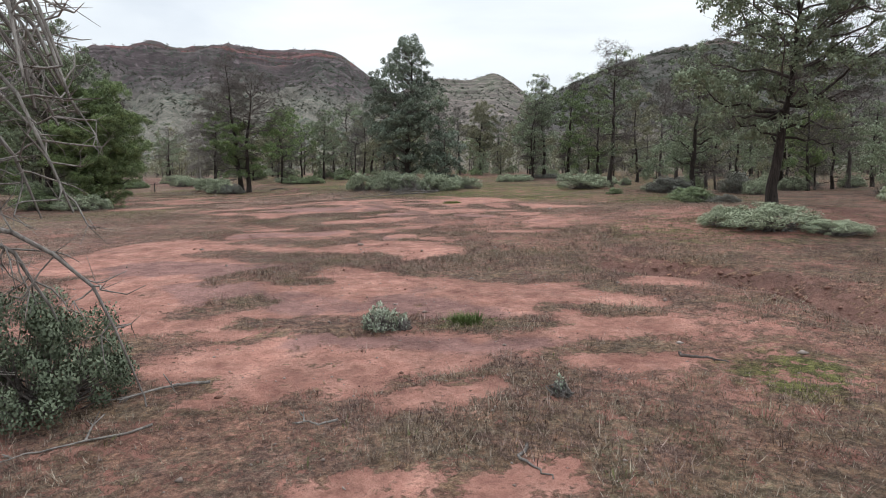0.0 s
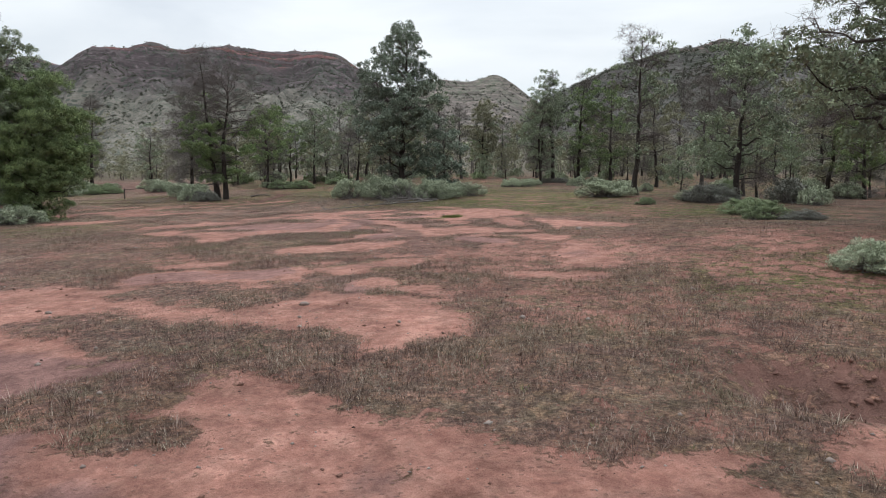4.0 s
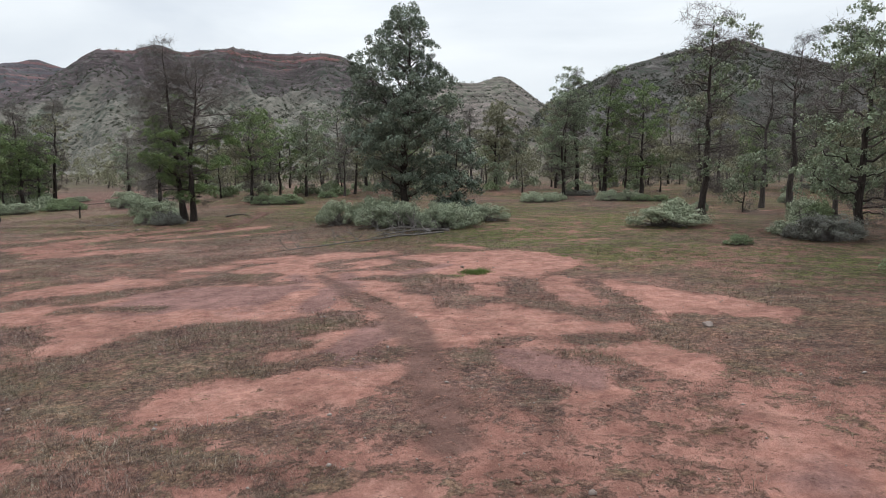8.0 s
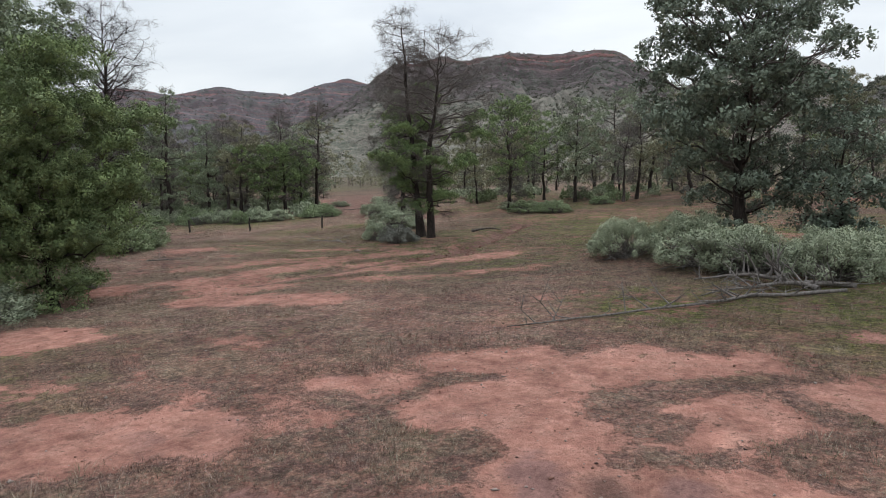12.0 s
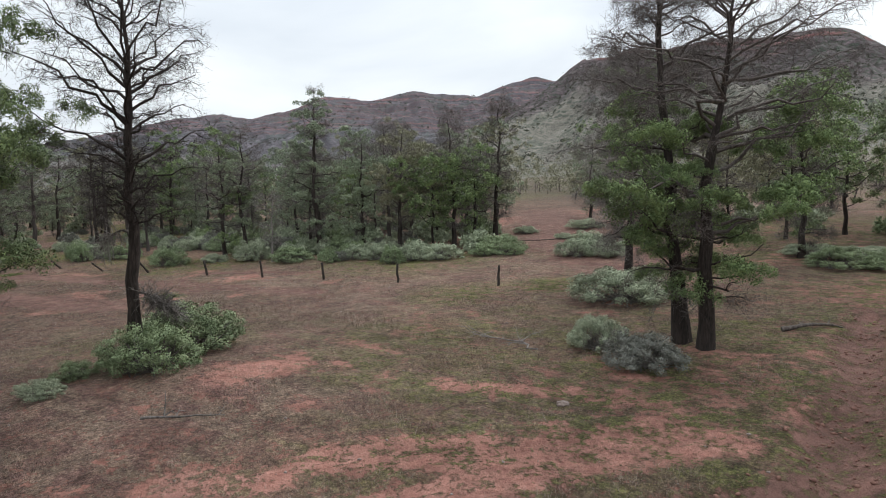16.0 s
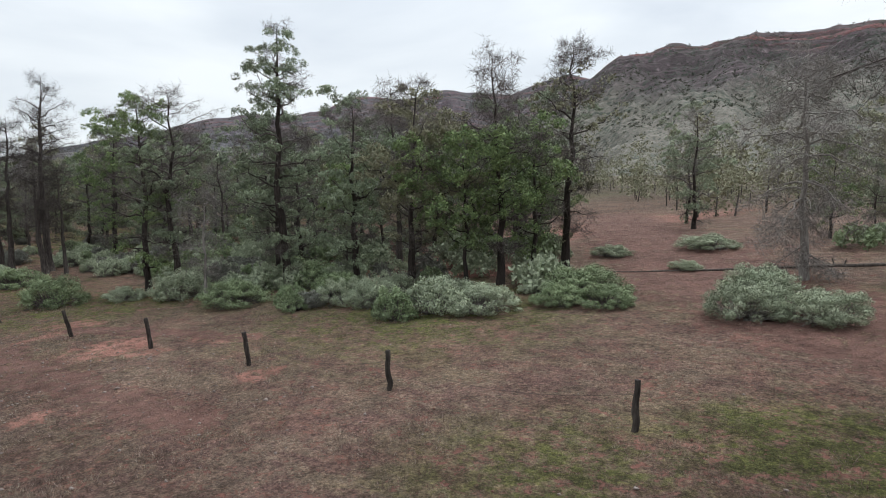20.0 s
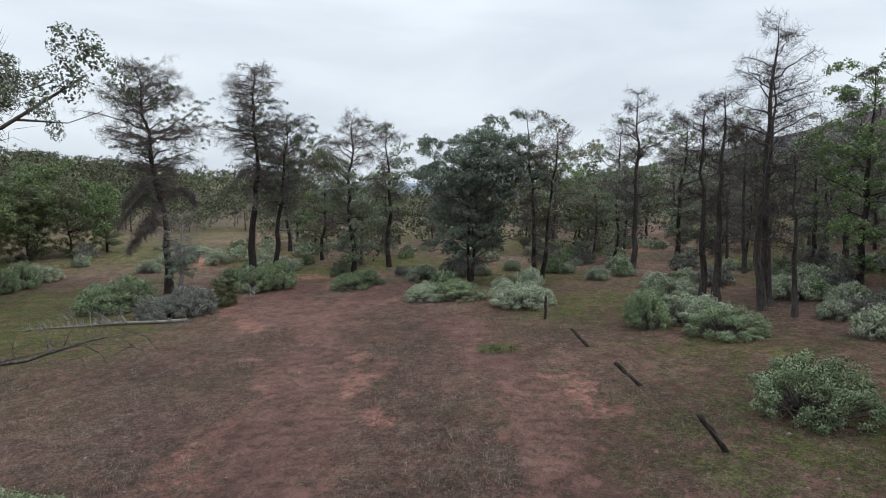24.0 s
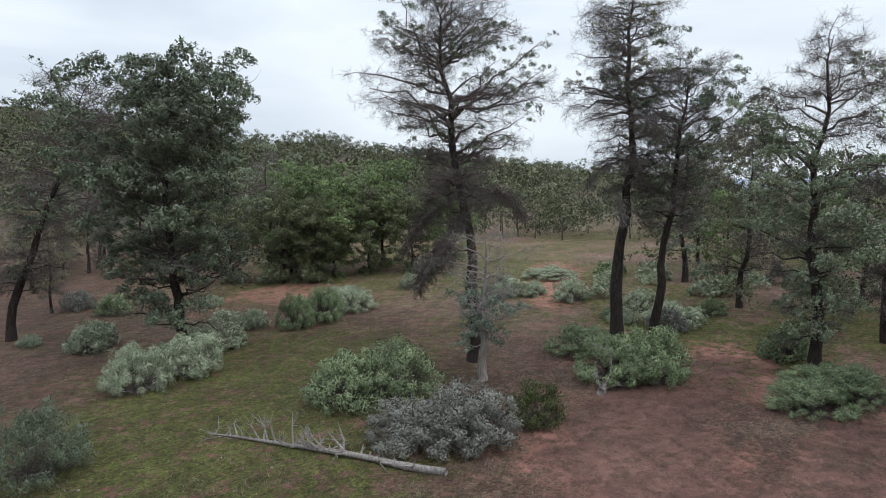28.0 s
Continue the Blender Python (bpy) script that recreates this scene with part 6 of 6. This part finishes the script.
branchy_log("fallen_branch", "dark fallen branch on red earth", (-19.6, 72.4), (-18.0, 73.9), 0.09, 5, 3, 0.5, M_BARK_GREY, 0.1)
branchy_log("fallen_branch", "thin forked dead branch in dry herbs", (-25.6, 66.4), (-29.0, 67.8), 0.028, 6, 14, 1.0, M_DEADWOOD, 0.02, 0.15, 0.25)
branchy_log("fallen_branch", "thin fallen stick on red earth", (-30.0, 54.9), (-28.6, 56.4), 0.035, 7, 5, 0.5, M_TWIG_PALE, 0.0, 0.4)
branchy_log("fallen_branch", "long dead log across the clearing", (-32.0, 99.0), (-46.0, 93.0), 0.09, 9, 4, 0.6, M_BARK_GREY)
branchy_log("fallen_branch", "forked pale stick by a green bush", (-2.75, 7.35), (-3.75, 6.75), 0.015, 10, 4, 0.35, M_DEADWOOD, 0.02, 0.3)
branchy_log("fallen_branch", "long thin pale stick in dry herbs", (-2.9, 6.15), (-4.0, 5.45), 0.010, 11, 3, 0.3, M_DEADWOOD, 0.01, 0.2)
branchy_log("fallen_branch", "short grey stick in dry herbs", (-1.05, 6.2), (-1.5, 6.25), 0.010, 12, 2, 0.15, M_DEADWOOD, 0.0, 0.2)
branchy_log("fallen_branch", "dark split stick in dry herbs", (3.05, 8.0), (3.5, 7.6), 0.020, 13, 1, 0.15, M_TWIG, 0.0, 0.2)
branchy_log("fallen_branch", "thin brown stick on bare earth", (0.75, 5.55), (0.95, 5.0), 0.014, 14, 0, 0.1, M_TWIG_PALE)


# ---- a dead tree close by, whose pale hanging branches frame the first view ----
def near_dead_tree():
    rng = np.random.default_rng(8)
    root = new("dead_tree")
    root.matrix_world = pose(-4.85, 6.15, gz(-4.85, 6.15) - 0.05)
    tagged(root, "dead tree with pale hanging forked branches", "tree")
    trunk, limbs, twig = Wood(), Wood(), Wood()
    z = np.linspace(-0.3, 5.2, 9)
    tp = np.stack([0.1 * np.sin(z), 0.08 * np.cos(z * 1.3), z], -1)
    trunk.tube(tp, 0.20 - 0.022 * z.clip(0), 9, rng)
    for k in range(20):
        z0 = rng.uniform(1.6, 4.9)
        a = rng.uniform(-1.5, 1.2)
        d = np.array((math.cos(a), math.sin(a), rng.uniform(0.0, 0.5)))
        l = rng.uniform(0.7, 1.8)
        if k < 7:
            z0, l, d = 4.2 + 0.15 * k, 1.1 + 0.12 * k, np.array((1.0, 0.35 - 0.15 * k, 0.25))
        s = np.linspace(0, 1, 7)
        lp = np.array((0, 0, z0)) + l * s[:, None] * d + np.cumsum(rng.normal(0, 0.05, (7, 3)), axis=0) * s[:, None]
        lp[:, 2] -= 1.2 * l * s ** 2.2
        limbs.tube(lp, (0.036 if k < 7 else rng.uniform(0.016, 0.032)) * (1 - 0.8 * s) + 0.005, 5)
        for j in range(8):
            t = rng.uniform(0.3, 1)
            b0 = np.array([np.interp(t, s, lp[:, c]) for c in range(3)])
            d2 = unit(d * 0.5 + rng.normal(0, 0.7, 3) + np.array((0, 0, -0.5)))
            e = b0 + d2 * rng.uniform(0.3, 0.8)
            m = (b0 + e) / 2 + rng.normal(0, 0.11, 3)
            twig.tube([b0, b0 * 0.6 + m * 0.4 + rng.normal(0, 0.03, 3), m, m * 0.45 + e * 0.55 + rng.normal(0, 0.05, 3), e], [0.011, 0.010, 0.008, 0.006, 0.003], 4)
            for _ in range(3):
                e2 = m + unit(d2 + rng.normal(0, 0.8, 3)) * rng.uniform(0.12, 0.35)
                twig.tube([m, e2], [0.005, 0.002], 3)
    part("trunk", trunk.mesh("trunk", M_BARK_GREY), root)
    tagged(part("branchwork", limbs.mesh("branchwork", M_DEADWOOD), root), kind="stuff")
    tagged(part("dry_brush", twig.mesh("dry_brush", M_DEADWOOD), root), kind="stuff")


near_dead_tree()


# ---- stones ----
def stone_mesh(rng, size):
    base = np.array([(1, 0, 0), (-1, 0, 0), (0, 1, 0), (0, -1, 0), (0, 0, 1), (0, 0, -1)], float)
    v = base * rng.uniform(0.6, 1.2, (6, 1)) * np.array((1, 0.8, 0.55)) * size + rng.normal(0, 0.12 * size, (6, 3))
    return v, np.array([(0, 2, 4), (2, 1, 4), (1, 3, 4), (3, 0, 4), (2, 0, 5), (1, 2, 5), (3, 1, 5), (0, 3, 5)])


WALK_LINE = [(0, 0), (0, 20), (-3.5, 32), (-14, 48), (-28, 64), (-38, 68), (-55, 65.5), (-72, 57), (-88, 45)]


def scatter_points(rng, count, radius, line=None):
    seg = np.array(line or WALK_LINE, float)
    ln = np.hypot(*np.diff(seg, axis=0).T)
    k = rng.choice(len(ln), count, p=ln / ln.sum())
    q = rng.random((count, 1))
    p = seg[k] * (1 - q) + seg[k + 1] * q
    a, r = rng.uniform(0, 2 * np.pi, count), radius * rng.random(count) ** 0.75
    return p[:, 0] + np.cos(a) * r, p[:, 1] + np.sin(a) * r


def stones(name, label, count, radius, lo, hi, material, seed, line=None, spread=0.7):
    rng = np.random.default_rng(seed)
    if line is None:
        x, y = scatter_points(rng, count, radius)
    else:
        seg = np.array(line, float)
        k = rng.integers(0, len(seg) - 1, count)
        q = rng.random((count, 1))
        p = seg[k] * (1 - q) + seg[k + 1] * q + rng.normal(0, spread, (count, 2))
        x, y = p[:, 0], p[:, 1]
    z = ground_z(x, y)
    V, F = [], []
    for i in range(count):
        s = lo + (hi - lo) * rng.random() ** 2.5
        v, f = stone_mesh(rng, s)
        c, sn = math.cos(i * 1.7), math.sin(i * 1.7)
        v = np.stack([v[:, 0] * c - v[:, 1] * sn + x[i], v[:, 0] * sn + v[:, 1] * c + y[i], v[:, 2] + z[i] + s * 0.2], -1)
        V.append(v), F.append(f + 6 * i)
    tagged(new(name, mesh_of(name, np.concatenate(V), np.concatenate(F), material)), label, "stones", kind="stuff")


stones("pebbles", "small pale stones scattered over the earth", 1500, 22, 0.018, 0.075, M_STONE, 1)
stones("red_pebbles", "small red-brown stones and clods", 2200, 20, 0.015, 0.06, M_STONE_RED, 2)
NEAR = [(0, 3), (0, 14), (0, 28), (-4, 40), (-12, 50)]
stones("litter_chips", "pale and brown chips of wood and stone strewn in the herbs", 2600, 8, 0.008, 0.030, M_STONE, 8, NEAR, 2.6)
stones("dark_clods", "small dark clods lying on the sand", 750, 8, 0.008, 0.034, M_CLOD, 9, NEAR, 3.2)
stones("track_stones", "pale stones strewn along the old track", 420, 8, 0.025, 0.10, M_STONE, 3, TRACK_B[:3], 3.2)
stones("gully_stones", "red stones washed along a gully", 520, 8, 0.02, 0.10, M_STONE_RED, 4, GULLY_B, 0.45)
stones("gully_clods", "crumbled red clods in a washed-out gully", 260, 8, 0.03, 0.12, M_STONE_RED, 5, GULLY_A, 0.45)


def rock(x, y, size, seed, label):
    rng = np.random.default_rng(seed)
    bm = bmesh.new()
    bmesh.ops.create_icosphere(bm, subdivisions=2, radius=1)
    for v in bm.verts:
        v.co *= 1 + 0.35 * (noise.noise(v.co * 1.4 + Vector((seed, 0, 0))))
        v.co = Vector((v.co.x * size, v.co.y * size * 0.75, v.co.z * size * 0.5))
    me = bpy.data.meshes.new("rock")
    bm.to_mesh(me), bm.free()
    me.materials.append(M_STONE)
    ob = new("rock", me)
    ob.matrix_world = pose(x, y, gz(x, y) + size * 0.22, 0, 0, seed * 40)
    tagged(ob, label, "rock")


rock(-22.3, 62.2, 0.17, 1, "pale angular stone lying on red earth")
rock(5.4, 31.6, 0.16, 2, "whitish flat stone in dry herbs")
rock(0.2, 41.2, 0.10, 3, "small dark stone on bare earth")
rock(-7.3, 19.1, 0.07, 4, "small white stone on bare earth")
rock(-2.5, 19.3, 0.10, 5, "flat pale stone at a herb patch's edge")
rock(-56.5, 65.4, 0.13, 6, "whitish stone beside the old track")


# ---- grass and herbs ----
def grass(name, label, count, radius, material, seed, tall, blades, wide, want, line=None):
    rng = np.random.default_rng(seed)
    x, y = scatter_points(rng, count, radius, line)
    bare = np.maximum(bareness(x, y), tracks(x, y))
    clump = fbm(x * 0.5, y * 0.5, 91, 3)
    keep = rng.random(count) < want(1 - bare, greenness(x, y), clump)
    x, y, clump = x[keep], y[keep], clump[keep]
    n = len(x)
    z = ground_z(x, y)
    hh = tall * rng.uniform(0.45, 1.3, n) * (0.6 + 0.9 * clump)
    k = np.repeat(np.arange(n), blades)
    a = rng.uniform(0, 2 * np.pi, len(k))
    lean = rng.uniform(0.15, 1.3, len(k))
    d = np.stack([np.cos(a) * lean, np.sin(a) * lean, np.ones(len(k))], -1)
    p = np.stack([x[k], y[k], z[k] - 0.01], -1) + np.stack([np.cos(a), np.sin(a), 0 * a], -1) * rng.uniform(0, 0.16, (len(k), 1)) * (tall / 0.14)
    s = np.stack([-np.sin(a), np.cos(a), 0 * a], -1) * (wide * rng.uniform(0.6, 1.4, (len(k), 1)))
    tip = p + d * (hh[k] * rng.uniform(0.6, 1.15, len(k)))[:, None]
    v = np.stack([p - s, p + s, tip], 1).reshape(-1, 3)
    tagged(new(name, mesh_of(name, v, np.arange(3 * len(k)).reshape(-1, 3), material)), label, "grass", kind="stuff")


FIRST = [(0, 2), (0, 20), (-2.5, 30), (-9, 42)]
grass("dry_herbs", "low fine brown herbs and grass", 170000, 11, M_GRASS_DRY, 1, 0.052, 6, 0.0028, lambda c, g, n: smooth(0.22, 0.72, c) * (0.25 + 0.75 * smooth(0.36, 0.58, n)), FIRST)
grass("dry_grass", "short dry grass and herbs of the fenced clearing", 120000, 17, M_GRASS_DRY, 4, 0.075, 5, 0.0042, lambda c, g, n: smooth(0.25, 0.75, c) * (0.25 + 0.75 * smooth(0.36, 0.58, n)))
grass("tall_dry_grass", "tufts of taller dry grass", 60000, 17, M_GRASS_DRY, 2, 0.13, 9, 0.0040, lambda c, g, n: smooth(0.25, 0.8, c) * smooth(0.50, 0.62, n))
grass("green_grass", "tufts of fresh green grass", 52000, 17, M_GRASS_GREEN, 3, 0.070, 7, 0.0036, lambda c, g, n: smooth(0.3, 0.8, c) * smooth(0.2, 0.9, g))
for spot, reach, thick in (((0.25, 9.95), 0.20, 110), ((0.5, 39.9), 0.5, 260), ((-52.3, 65.6), 0.95, 900), ((-77.3, 64.3), 0.9, 260)):
    grass("fresh_grass_tuft", "vivid green tuft of fresh grass on red earth", thick, reach, M_GRASS_FRESH, int(thick + 10 * reach), 0.13, 8, 0.006, lambda c, g, n: 0.9 + 0 * c, [spot, (spot[0] + 0.3, spot[1])])
